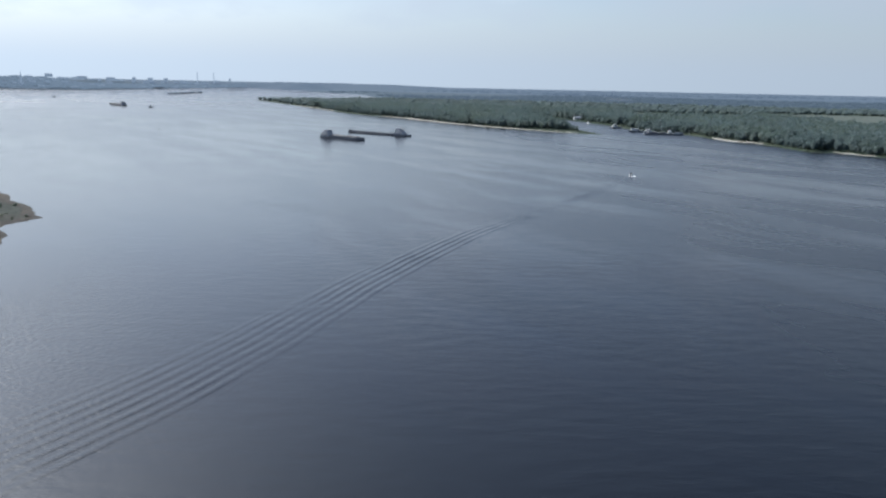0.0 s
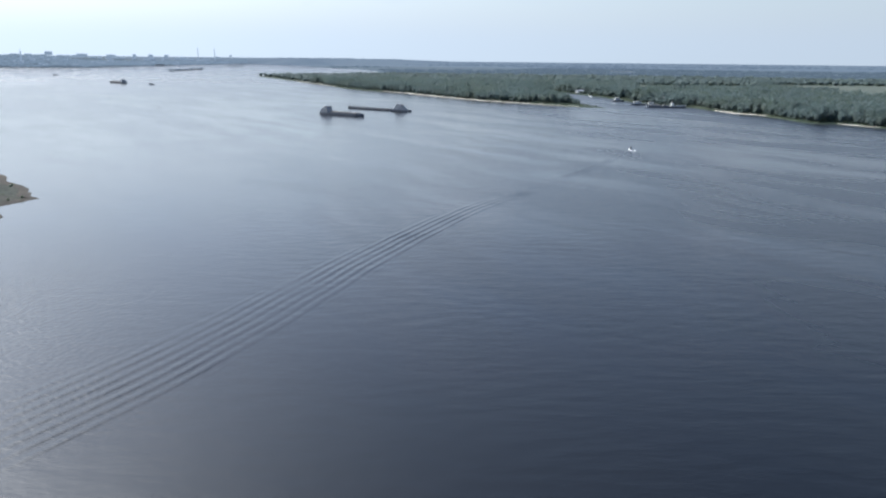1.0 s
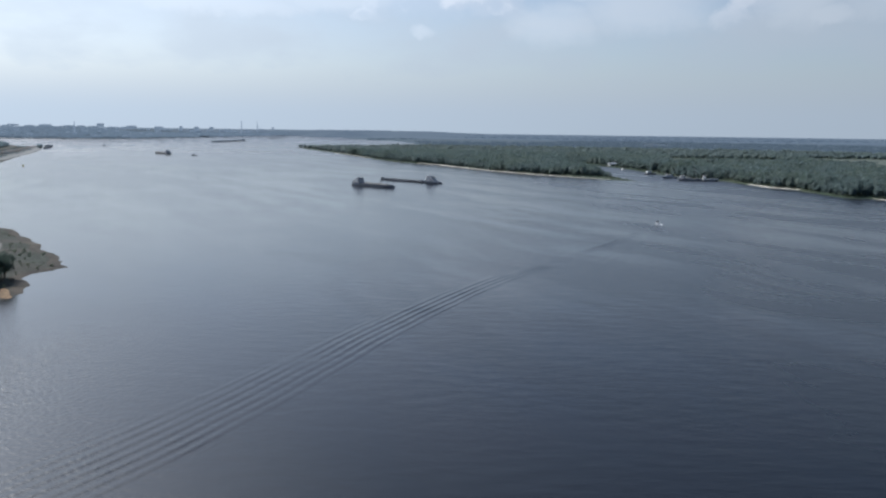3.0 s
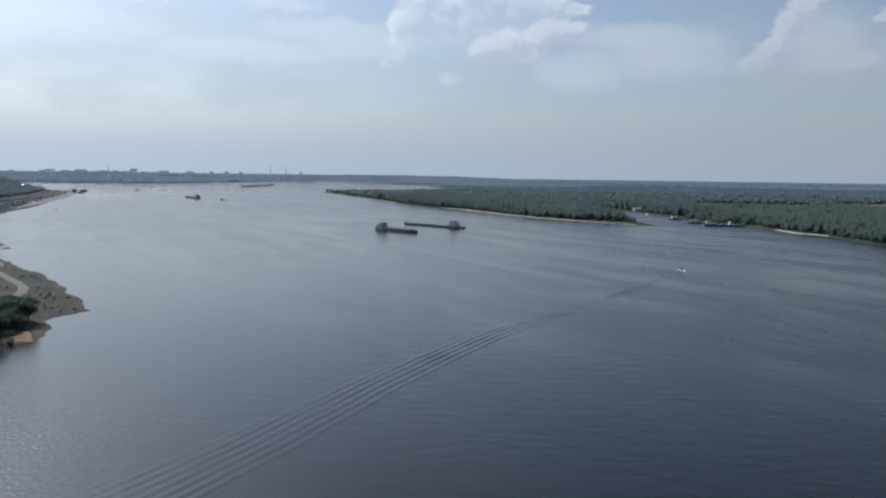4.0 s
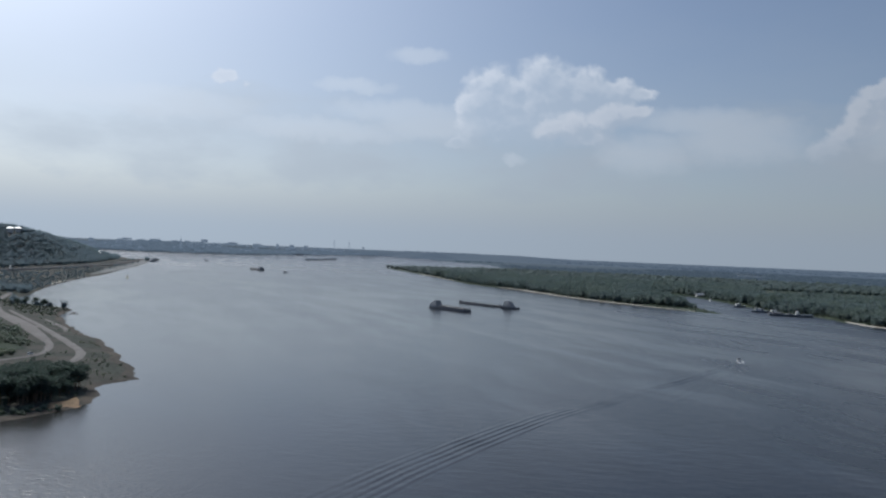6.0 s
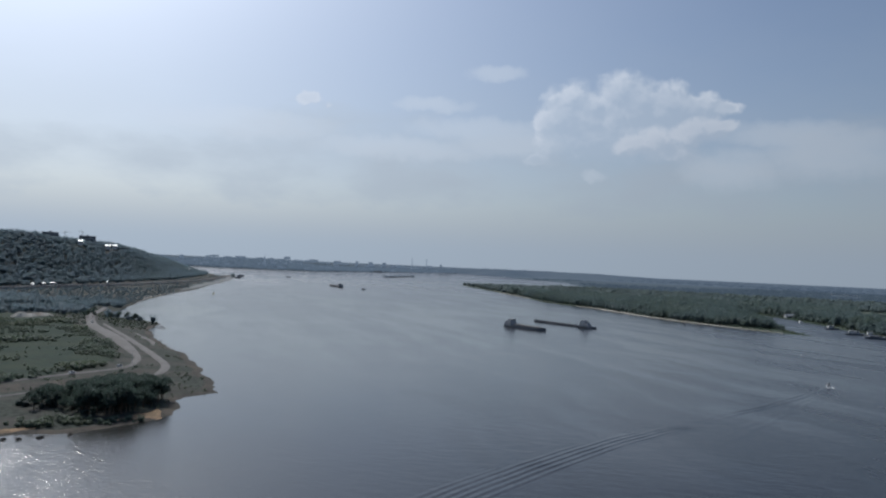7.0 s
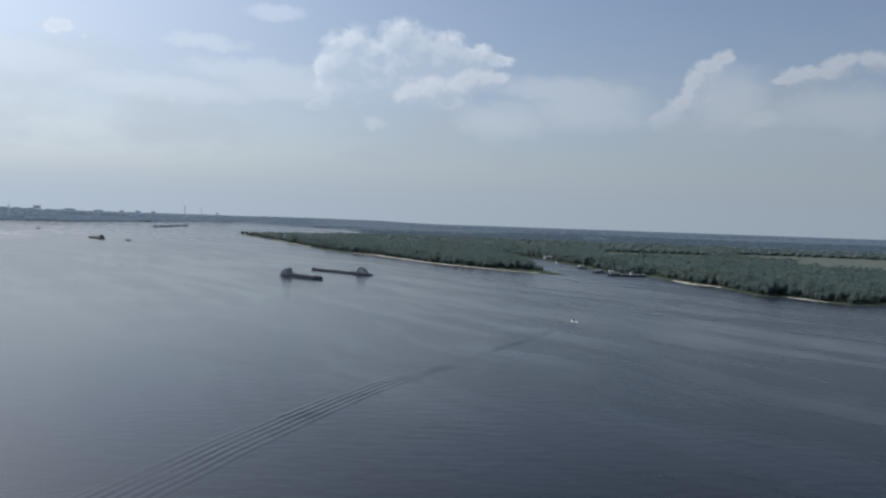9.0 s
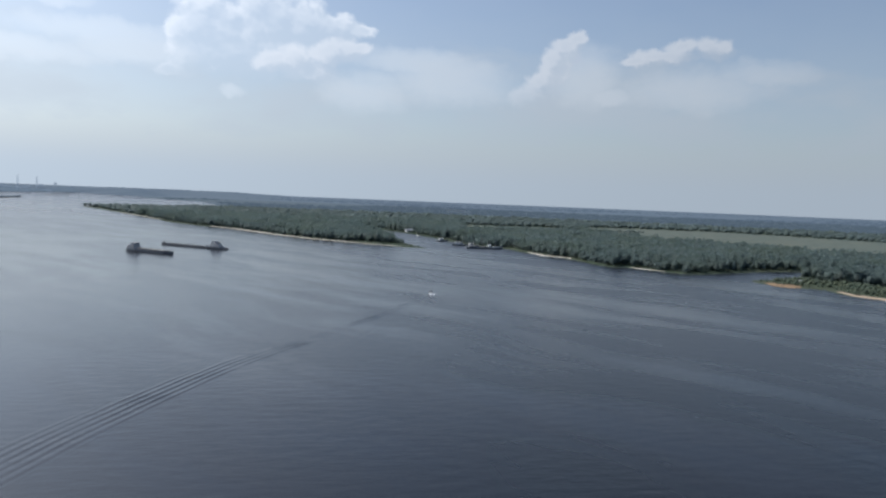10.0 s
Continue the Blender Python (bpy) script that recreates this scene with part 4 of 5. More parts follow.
woods("bushes", np.column_stack([p, left_height(p) - 0.2]), rng.uniform(1.2, 3.2, len(p)), SCRUB, "green bushes on the neck of the spit", 1, 2, 45, 0.6)


# bushes that lean over the water below the trees
p = np.column_stack([rng.uniform(-258, -216, 90), rng.uniform(284, 336, 90)])
p = p[inside(p, left_ring) & (gap_to(p, left_line) > 9)]
woods("bushes", np.column_stack([p, left_height(p) - 0.2]), rng.uniform(2.0, 4.5, len(p)), LEAVES, "dense undergrowth below the trees of the spit", 1, 3, 47, 0.55)
p = np.array([(-231 + 34 * f + rng.uniform(-5, 5), 256 + 30 * f + rng.uniform(-4, 8)) for f in np.linspace(0, 1, 70)])
p = p[inside(p, left_ring) & (gap_to(p, left_line) > 1.5)]
woods("bushes", np.column_stack([p, left_height(p) - 0.2]), rng.uniform(1.4, 3.6, len(p)), SCRUB, "dark bushes leaning over the water's edge", 1, 4, 46, 0.6)


def broadleaf(seed, height):
    """A tree with a tapered trunk, limbs and a crown of many small leaf masses."""
    r = np.random.default_rng(seed)
    tree = thing("tree", "dense dark green broadleaf tree on the grassy spit", "tree", "trees on the spit")
    bm = bmesh.new()
    rod(bm, (0, 0, -0.4), (0.1, 0, height * 0.45), 0.028 * height, 0.017 * height)
    ends = []
    for k in range(6):
        a, l = 2 * math.pi * k / 6 + r.uniform(-0.4, 0.4), height * r.uniform(0.22, 0.36)
        z0 = height * r.uniform(0.22, 0.45)
        tip = (l * math.cos(a) * 0.8, l * math.sin(a) * 0.8, z0 + l * r.uniform(0.5, 1.1))
        rod(bm, (0.05, 0, z0), tip, 0.012 * height, 0.005 * height, 6)
        ends.append(tip)
    ends += [(0, 0, height * 0.62), (0.05 * height, 0, height * 0.8), (-0.08 * height, 0.05 * height, height * 0.7)]
    part("trunk", bm, BARK, tree)
    leaves = []
    for tip in ends:
        o = r.normal(0, 1, (95, 3))
        o[:, 2] = o[:, 2] * 0.9 + 0.2
        o *= height * 0.19 * r.uniform(0.35, 1.0, (95, 1)) / np.linalg.norm(o, axis=1)[:, None]
        arm = r.normal(0, 1, (95, 2, 3))
        arm *= height * 0.045 * r.uniform(0.6, 1.3, (95, 1, 1)) / np.linalg.norm(arm, axis=2)[:, :, None]
        mid = np.array(tip) + o
        leaves.append(np.stack([mid + arm[:, 0], mid + arm[:, 1], mid - 0.6 * (arm[:, 0] + arm[:, 1])], 1).reshape(-1, 3))
    v = np.vstack(leaves)
    me = mesh_of("crown", v, np.arange(len(v)).reshape(-1, 3), LEAVES)
    crown = new("crown", me)
    crown.parent = tree
    return tree


protos = [broadleaf(50 + k, hh) for k, hh in enumerate((10.0, 12.5, 9.0, 13.5))]
sites = []
for x0, x1, y0, y1, n in ((-262, -207, 284, 344, 190), (-262, -246, 330, 360, 5), (-250, -225, 262, 285, 5), (-585, -500, 676, 716, 16), (-640, -585, 745, 800, 10), (-262, -240, 254, 274, 7)):
    for k in range(n):
        sites.append((rng.uniform(x0, x1), rng.uniform(y0, y1)))
sites = np.array(sites)
lanes = np.minimum(gap_to(sites, np.array([(-314, 315), (-304, 366), (-297, 396)])), gap_to(sites, np.array([(-300, 220), (-286, 270), (-277, 306), (-265, 362), (-264, 380), (-273, 412)])))
sites = sites[inside(sites, left_ring) & (gap_to(sites, left_line) > 7) & (lanes > 4) & ((polar_az(sites) < 43.2) | (rng.uniform(0, 1, len(sites)) < 0.12))]
zs = left_height(sites)
for k, ((x, y), zz) in enumerate(zip(sites, zs)):
    size = np.clip(0.55 + 0.014 * (x + 262), 0.45, 1.05) if y < 380 and y > 276 else 0.5 if y < 380 else 0.8
    m = pose(x, y, zz, 0, 0, rng.uniform(0, 360)) @ Matrix.Scale(size, 4)
    if k < len(protos):
        protos[k].matrix_world = m
    else:
        copy_thing(protos[k % len(protos)], m)

# ---------------------------------------------------------------- ships
def hull_mesh(length, width, depth, keel=-0.6, bow=0.22, stern=0.06, flare=0.0, sheer=0.0):
    """A hull along +x, its stern at 0, pointed at the bow, open flat deck on top."""
    bm = bmesh.new()
    stations = np.linspace(0, 1, 17)
    rings_ = []
    for f in stations:
        w = 1.0
        if f > 1 - bow:
            w = max(0.03, 1 - ((f - 1 + bow) / bow) ** 2.2)
        if f < stern:
            w = 0.82 + 0.18 * f / stern
        x, top = f * length, depth + sheer * max(0, (f - 0.75) / 0.25) ** 2
        half = width / 2 * w
        rings_.append([bm.verts.new(c) for c in ((x * (1 - 0.02 * (f > 0.9)), -half * 0.86, keel), (x, -half, depth * 0.25), (x + flare * (f > 0.95), -half, top), (x + flare * (f > 0.95), half, top), (x, half, depth * 0.25), (x * (1 - 0.02 * (f > 0.9)), half * 0.86, keel))])
    for a, b in zip(rings_, rings_[1:]):
        for k in range(6):
            bm.faces.new((a[k], b[k], b[(k + 1) % 6], a[(k + 1) % 6]))
    bm.faces.new(rings_[0])
    bm.faces.new(list(reversed(rings_[-1])))
    bmesh.ops.recalc_face_normals(bm, faces=bm.faces)
    return bm


def heading(a, b):
    """The pose of a vessel whose stern is at a and whose bow points to b."""
    return pose(a[0], a[1], 0, 0, 0, math.degrees(math.atan2(b[1] - a[1], b[0] - a[0])))


def windows(parent, x, ys, z, w=0.9, h=0.8, face="x", out=0.03):
    for y in ys:
        row = (x - out, x + out, y - w / 2, y + w / 2, z, z + h) if face == "x" else (y - w / 2, y + w / 2, x - out, x + out, z, z + h)
        part("window", boxes(row), PANE, parent)


def cargo_ship(name, m, length, width, label, paint=WHITE, side=HAZED_BLACK, depth=3.6):
    ship = thing(name, label, "ship", "", m)
    k = length / 86
    part("hull", hull_mesh(length, width, depth, sheer=1.2), side, ship, "dark hull with rust streaks")
    part("waterline_band", hull_mesh(length * 0.998, width + 0.06, 0.7, bow=0.22), HAZED_RUST, ship, "rusty band at the waterline, tinted hazy blue-grey")
    part("bulwark", boxes((20 * k, 78 * k, -width / 2 + 0.05, -width / 2 + 0.3, depth, depth + 1.0), (20 * k, 78 * k, width / 2 - 0.3, width / 2 - 0.05, depth, depth + 1.0)), side, ship)
    for n in range(4):
        x = (23 + 13.5 * n) * k
        hatch = part("hatch_cover", boxes((x, x + 12.2 * k, -width * 0.36, width * 0.36, depth, depth + 1.9), bevel=0.25), DECK, ship, "grey steel hatch cover")
        part("cargo_heap", mound(x + 6.1 * k, 0, 5.2 * k, width * 0.3, depth + 1.85, 0.9, 61 + n), CARGO, hatch)
    house = part("superstructure", boxes((2 * k, 17 * k, -width * 0.44, width * 0.44, depth, depth + 2.8), (3.5 * k, 15 * k, -width * 0.4, width * 0.4, depth + 2.8, depth + 5.4), bevel=0.12), paint, ship, "two-storey deckhouse")
    windows(house, 17 * k, np.linspace(-width * 0.36, width * 0.36, 6), depth + 1.1)
    windows(house, -width * 0.44, np.linspace(4, 15, 6) * k, depth + 1.1, face="y")
    windows(house, -width * 0.40, np.linspace(5, 13, 5) * k, depth + 3.7, face="y")
    bridge = part("wheelhouse", boxes((8.5 * k, 14.5 * k, -width * 0.34, width * 0.34, depth + 5.4, depth + 8.0), (8 * k, 15.2 * k, -width * 0.38, width * 0.38, depth + 8.0, depth + 8.25), bevel=0.08), paint, ship)
    windows(bridge, 14.5 * k, np.linspace(-width * 0.28, width * 0.28, 5), depth + 6.5, 1.1, 0.9)
    windows(bridge, -width * 0.34, np.linspace(9.5, 13.5, 3) * k, depth + 6.5, 1.1, 0.9, "y")
    part("funnel", rods(((5 * k, 0, depth + 5.2), (4.6 * k, 0, depth + 8.0), 1.3, 1.05)), DECK, ship)
    part("mast", rods(((10 * k, 0, depth + 8), (10 * k, 0, depth + 13), 0.16, 0.08), ((10 * k, -1.4, depth + 11), (10 * k, 1.4, depth + 11), 0.07)), STEEL, ship)
    part("foremast", rods(((80 * k, 0, depth), (80 * k, 0, depth + 6.5), 0.18, 0.1)), STEEL, ship)
    part("windlass", boxes((77 * k, 79 * k, -1.6, 1.6, depth + 0.2, depth + 1.4), bevel=0.2), DECK, ship)
    part("lifeboat", hull_mesh(6, 2.0, 1.4, 0, 0.4, 0.2), WHITE, ship).matrix_local = pose(3 * k, width * 0.3, depth + 5.5)
    return ship


def mound(cx, cy, rx, ry, z, tall, seed, n=12, rings_n=5):
    """A heap with an uneven outline."""
    r = np.random.default_rng(seed)
    bm = bmesh.new()
    wob = 1 + 0.15 * r.normal(0, 1, n)
    old = None
    for j in range(rings_n):
        f = 1 - j / (rings_n - 1) * 0.85
        ring = []
        for i in range(n):
            a = 2 * math.pi * i / n
            ring.append(bm.verts.new((cx + rx * f * wob[i] * math.cos(a), cy + ry * f * wob[i] * math.sin(a), z + tall * (1 - f * f) * r.uniform(0.85, 1.15))))
        if old:
            for i in range(n):
                bm.faces.new((old[i], old[(i + 1) % n], ring[(i + 1) % n], ring[i]))
        old = ring
    bm.faces.new(old)
    return bm


ship = cargo_ship("cargo_ship", heading((-164.5, 998), (-101.5, 944)), 81, 13, "long dark river cargo ship with a deckhouse at the stern", GREYPAINT, depth=2.3)

barge = thing("barge", "long low rusty barge pushed ahead of a tug", "barge", "", heading((-75.5, 1066), (-146.5, 1123)))
part("hull", hull_mesh(90, 14, 1.7, bow=0.06), HAZED_RUST, barge, "low rusty hull, tinted hazy blue-grey")
part("coaming", boxes((4, 84, -5.6, -5.2, 1.7, 2.4), (4, 84, 5.2, 5.6, 1.7, 2.4), (4, 4.4, -5.6, 5.6, 1.7, 2.4), (83.6, 84, -5.6, 5.6, 1.7, 2.4)), HAZED_RUST, barge)
for n in range(5):
    part("cargo_heap", mound(12 + 16 * n, 0, 7.4, 4.9, 1.7, 0.8, 70 + n), CARGO, barge)
for y in (-5, 5):
    part("bollard", rods(((86, y, 1.6), (86, y, 2.6), 0.3)), STEEL, barge)
part("bow_gear", boxes((85, 88, -2, 2, 1.7, 3.9), bevel=0.3), DECK, barge)

tug = thing("pusher_tug", "grey river pusher tug behind a low barge", "tug", "", heading((-50.5, 1045), (-75.5, 1066)))
part("hull", hull_mesh(32, 10.5, 2.6, bow=0.08, stern=0.12), HAZED_BLACK, tug, "black hull")
deckhouse = part("deckhouse", boxes((9, 26, -4.2, 4.2, 2.6, 5.2), (12, 25, -3.6, 3.6, 5.2, 7.6), bevel=0.12), GREYPAINT, tug, "pale grey deckhouse")
windows(deckhouse, 4.2, np.linspace(10.5, 24.5, 7), 3.7, face="y")
windows(deckhouse, -4.2, np.linspace(10.5, 24.5, 7), 3.7, face="y")
windows(deckhouse, -3.6, np.linspace(13.5, 23.5, 5), 6.0, face="y")
bridge = part("wheelhouse", boxes((17, 24, -3, 3, 7.6, 10.2), (16.6, 24.6, -3.4, 3.4, 10.2, 10.45), bevel=0.08), GREYPAINT, tug, "pale grey wheelhouse")
windows(bridge, -3, np.linspace(18.2, 22.8, 3), 8.7, 1.2, 1.0, "y")
windows(bridge, 24, (-2, 0, 2), 8.7, 1.3, 1.0)
part("funnel", rods(((13.5, -1.6, 7.6), (13.3, -1.6, 10.4), 0.7, 0.6), ((13.5, 1.6, 7.6), (13.3, 1.6, 10.4), 0.7, 0.6)), DECK, tug)
part("mast", rods(((18, 0, 10.4), (18, 0, 15), 0.14, 0.07), ((18, -1.2, 13.2), (18, 1.2, 13.2), 0.06)), STEEL, tug)
for y in (-3.5, 3.5):
    part("push_knee", boxes((31.2, 32.6, y - 0.5, y + 0.5, 0.2, 5)), HAZED_BLACK, tug)
for y in (-4.4, 4.4):
    part("stern_rail", rods(*[((1 + 2 * n, y, 2.6), (1 + 2 * n, y, 3.7), 0.05) for n in range(4)], ((1, y, 3.7), (7, y, 3.7), 0.05), sides=6), STEEL, tug)

cargo_ship("cargo_ship", heading((-872, 2030), (-968, 2140)), 120, 15, "large grey cargo ship far up the river", GREYPAINT, DECK)


def launch(name, at, length, turn, label, cabin_paint=WHITE, side=HAZED_BLACK):
    boat = thing(name, label, "boat", "", pose(at[0], at[1], 0, 0, 0, turn))
    k = length / 16
    part("hull", hull_mesh(length, 4.2 * k, 1.6 * k, -0.3, 0.4, 0.1, sheer=0.4 * k), side, boat)
    cab = part("cabin", boxes((3 * k, 9 * k, -1.5 * k, 1.5 * k, 1.6 * k, 3.8 * k), (2.7 * k, 9.3 * k, -1.7 * k, 1.7 * k, 3.8 * k, 4.0 * k), bevel=0.08 * k), cabin_paint, boat)
    windows(cab, 9 * k, (-0.8 * k, 0.8 * k), 2.7 * k, 0.9 * k, 0.7 * k)
    windows(cab, -1.5 * k, np.linspace(4 * k, 8 * k, 3), 2.7 * k, 0.9 * k, 0.7 * k, "y")
    part("mast", rods(((6 * k, 0, 4 * k), (6 * k, 0, 6.4 * k), 0.07 * k, 0.04 * k)), STEEL, boat)
    return boat


launch("work_boat", (-790, 1984), 17, 10, "small dark work boat on open water")
launch("work_boat", (-1493, 2842), 20, 20, "small dark launch far up the river")
launch("river_boat", (306, 1384), 25, 20, "pale passenger boat with a dark hull moored below the woods", WHITE, HAZED_BLACK)
launch("river_boat", (312, 1272), 26, -8, "small work boat with a white cabin moored beside the floating crane", WHITE, HAZED_BLACK)
launch("river_boat", (336, 1262), 22, 12, "dark work boat with a white cabin moored beside the floating crane", WHITE, HAZED_BLACK)
launch("river_boat", (324, 1290), 20, -4, "grey river boat moored in the side channel", GREYPAINT, HAZED_BLACK)
launch("river_boat", (296, 1540), 15, 95, "white house boat moored in the side channel", WHITE, WHITE)

# floating crane by the mouth of the side channel
crane = thing("floating_crane", "dark floating crane pontoon with white cabin and thin masts", "crane ship", "", heading((322, 1207), (386, 1207)))
part("pontoon", hull_mesh(64, 14, 3.0, bow=0.12, stern=0.05), HAZED_BLACK, crane, "black steel pontoon")
part("deck_stores", boxes((6, 22, -5, 5, 3, 4.6), (26, 34, -6, 2, 3, 4.2), bevel=0.2), DECK, crane)
cab = part("cabin", boxes((39, 44, -3, 3, 3, 5.8), (40, 43, -2.2, 2.2, 5.8, 8.0), bevel=0.12), WHITE, crane, "white cabin")
windows(cab, -3, np.linspace(40, 43, 3), 4.2, face="y")
windows(cab, 39, np.linspace(-2, 2, 3), 4.2)
part("walkway", boxes((46, 62, -6.6, -5.8, 3.0, 4.6)), WHITE, crane, "pale railing")
part("lattice_jib", rods(*[((30, s, 3), (24, 0.2 * s, 27), 0.16, 0.1) for s in (-1, 1)], *[((30 - 6 * f, -1 + 0.8 * f, 3 + 24 * f), (30 - 6 * f - 0.9, 1 - 0.8 * f, 6 + 24 * f), 0.08) for f in np.linspace(0, 0.85, 9)], sides=6), STEEL, crane)
part("mast", rods(((41, 0, 8.0), (41, 0, 18), 0.16, 0.08), ((52, 2, 3), (52, 2, 16), 0.2, 0.1)), STEEL, crane)

shed = thing("boat_house", "small pale boat house by the side channel", "building", "", pose(300, 1700, 2.2, 0, 0, 20))
part("wall", boxes((-9, 9, -5, 5, -1, 4)), CONCRETE, shed)
bm = bmesh.new()
a = [bm.verts.new(c) for c in ((-9.6, -5.6, 4), (9.6, -5.6, 4), (9.6, 5.6, 4), (-9.6, 5.6, 4), (-9.6, 0, 7), (9.6, 0, 7))]
for f in ((0, 1, 5, 4), (2, 3, 4, 5), (1, 2, 5), (3, 0, 4), (3, 2, 1, 0)):
    bm.faces.new([a[n] for n in f])
part("roof", bm, GREYPAINT, shed, "pale grey roof")
part("door", boxes((-2, 2, -5.08, -4.98, -0.5, 3)), HAZED_BLACK, shed)


# motorboat and its foam
boat = thing("motorboat", "small white motorboat with a dark canopy under way", "boat", "", pose(156.0, 615, 0.15, -3, 0, 76))
part("hull", hull_mesh(7.4, 2.6, 1.25, -0.2, 0.5, 0.1, sheer=0.3), WHITE, boat, "glossy white hull")
part("windscreen", boxes((3.9, 4.0, -0.95, 0.95, 1.25, 1.9)), PANE, boat)
part("canopy", boxes((1.5, 4.2, -1.05, 1.05, 2.35, 2.5), bevel=0.06), HAZED_BLACK, boat, "dark canvas canopy")
part("canopy_pole", rods(*[((x, y, 1.2), (x, y, 2.4), 0.04) for x in (1.6, 4.1) for y in (-1, 1)], sides=6), STEEL, boat)
part("seat", boxes((2.2, 2.9, -0.8, 0.8, 1.25, 1.7), bevel=0.05), DECK, boat)
part("outboard_motor", boxes((-0.7, 0.05, -0.35, 0.35, 0.2, 1.8), bevel=0.1), HAZED_BLACK, boat)


def foam(line, width, seed, label):
    c = spline(line, 0.6)
    r = np.random.default_rng(seed)
    way = np.gradient(c, axis=0)
    side = np.stack([-way[:, 1], way[:, 0]], 1) / np.linalg.norm(way, axis=1)[:, None]
    n, rows = len(c), []
    for i in range(n):
        w = width * (0.4 + 0.6 * math.sin(math.pi * min(1, (i + 1) / n))) * r.uniform(0.6, 1.2)
        for j, zz in ((-1, 0.0), (-0.4, 0.28), (0.4, 0.32), (1, 0.0)):
            rows.append((*(c[i] + side[i] * j * w / 2), zz * r.uniform(0.5, 1.1) + 0.05))
    quads = [(4 * i + j, 4 * i + j + 1, 4 * i + j + 5, 4 * i + j + 4) for i in range(n - 1) for j in range(3)]
    structure("foam", rows, quads, FOAM, label, "foam")


foam([(157.0, 618.0), (157.9, 613.5), (158.6, 608.0)], 1.5, 81, "white spray thrown up beside the motorboat")
foam([(156.0, 619), (154.6, 614.5), (153.4, 609.0)], 1.5, 82, "white spray along the other side of the motorboat")
foam([(155.8, 614.5), (155.2, 611), (154.6, 606)], 1.2, 83, "foaming trail behind the motorboat's motor")


def buoy(at, mat, label, size=1.0):
    b = thing("buoy", label, "buoy", "river buoys", pose(at[0], at[1], 0))
    part("float", rods(((0, 0, -0.4), (0, 0, 0.9 * size), 1.1 * size, 1.0 * size), sides=12), mat, b)
    part("tower", rods(((0, 0, 0.8 * size), (0, 0, 3.4 * size), 0.55 * size, 0.15 * size), sides=8), mat, b)
    part("lantern", rods(((0, 0, 3.4 * size), (0, 0, 3.8 * size), 0.18 * size), sides=8), STEEL, b)


buoy((-417, 1083), HAZED_RUST, "small dark river buoy on open water", 0.8)
buoy((179, 860), WHITE, "small white river buoy near the far bank", 0.6)
buoy((-842, 1325), YELLOW, "yellow river buoy near the embankment", 1.3)
buoy((-600, 1330), HAZED_RUST, "small rusty buoy in the fairway", 0.8)


# ---------------------------------------------------------------- left bank
def car(at, turn, label, z):
    c = thing("car", label, "car", "cars on the bank", pose(at[0], at[1], z, 0, 0, turn))
    bm = boxes((-2.1, 2.1, -0.88, 0.88, 0.35, 0.95), bevel=0.12)
    part("body", bm, CARPAINT, c)
    bm = bmesh.new()
    v = [bm.verts.new(q) for q in ((-1.7, -0.8, 0.93), (1.1, -0.8, 0.93), (1.1, 0.8, 0.93), (-1.7, 0.8, 0.93), (-1.2, -0.66, 1.5), (0.4, -0.66, 1.5), (0.4, 0.66, 1.5), (-1.2, 0.66, 1.5))]
    for f in ((0, 1, 5, 4), (1, 2, 6, 5), (2, 3, 7, 6), (3, 0, 4, 7), (4, 5, 6, 7)):
        bm.faces.new([v[n] for n in f])
    cabin_part = part("cabin", bm, PANE, c, "dark glazed cabin")
    part("roof_panel", boxes((-1.15, 0.35, -0.62, 0.62, 1.5, 1.54)), CARPAINT, cabin_part)
    for x in (-1.3, 1.3):
        for y in (-0.82, 0.82):
            part("wheel", rods(((x, y - 0.1, 0.33), (x, y + 0.1, 0.33), 0.33), sides=12), RUBBER, c)
    return c


def on_left(x, y, lift=0.0):
    return float(left_height(np.array([(x, y)]))[0]) + lift


for x, y, a, word in ((-300, 404, 100, "white"), (-302, 366, 92, "white"), (-523, 630, 130, "silver"), (-529, 637, 130, "white"), (-1083, 1170, 92, "white"), (-1084, 1186, 92, "grey"),
                      (-1086, 1215, 92, "white"), (-1090, 1240, 94, "dark"), (-1100, 1300, 95, "white"), (-1112, 1370, 97, "white"), (-1150, 1540, 105, "silver"), (-1200, 1700, 108, "white"), (-1076, 1120, 92, "white"), (-1068, 1060, 92, "white")):
    car((x, y), a, f"small {word} car on the bank road", on_left(x, y, 4.6 if y > 1000 else 0.5))

parked = car((-1082, 1150), 92, "small pale car on the embankment road", on_left(-1082, 1150, 4.6))
lane_line = spline([(-1060, 950), (-1085, 1180), (-1120, 1423), (-1245, 1850), (-1470, 2328)], 8.0)
for k in (4, 12, 19, 22, 26, 31, 38, 47, 51, 60, 72, 83, 90, 104, 118, 131, 146):
    x, y = lane_line[k]
    dx, dy = lane_line[k + 1] - lane_line[k]
    copy_thing(parked, pose(x + 2, y, on_left(x + 2, y, 4.6), 0, 0, math.degrees(math.atan2(dy, dx))))

pole = thing("street_lamp", "thin grey lamp post beside the dusty road", "lamp post", "", pose(-304, 421, on_left(-304, 421)))
part("post", rods(((0, 0, -0.3), (0, 0, 9), 0.14, 0.09)), STEEL, pole)
part("arm", rods(((0, 0, 8.9), (1.6, 0, 9.4), 0.06)), STEEL, pole)
part("lamp_head", boxes((1.4, 2.1, -0.16, 0.16, 9.32, 9.5), bevel=0.05), GREYPAINT, pole)

heap = tagged(new("sand_heap", None), "long pale heap of dredged sand", "sand")
heap.matrix_world = pose(-622, 656, on_left(-622, 656, -0.4), 0, 0, 95)
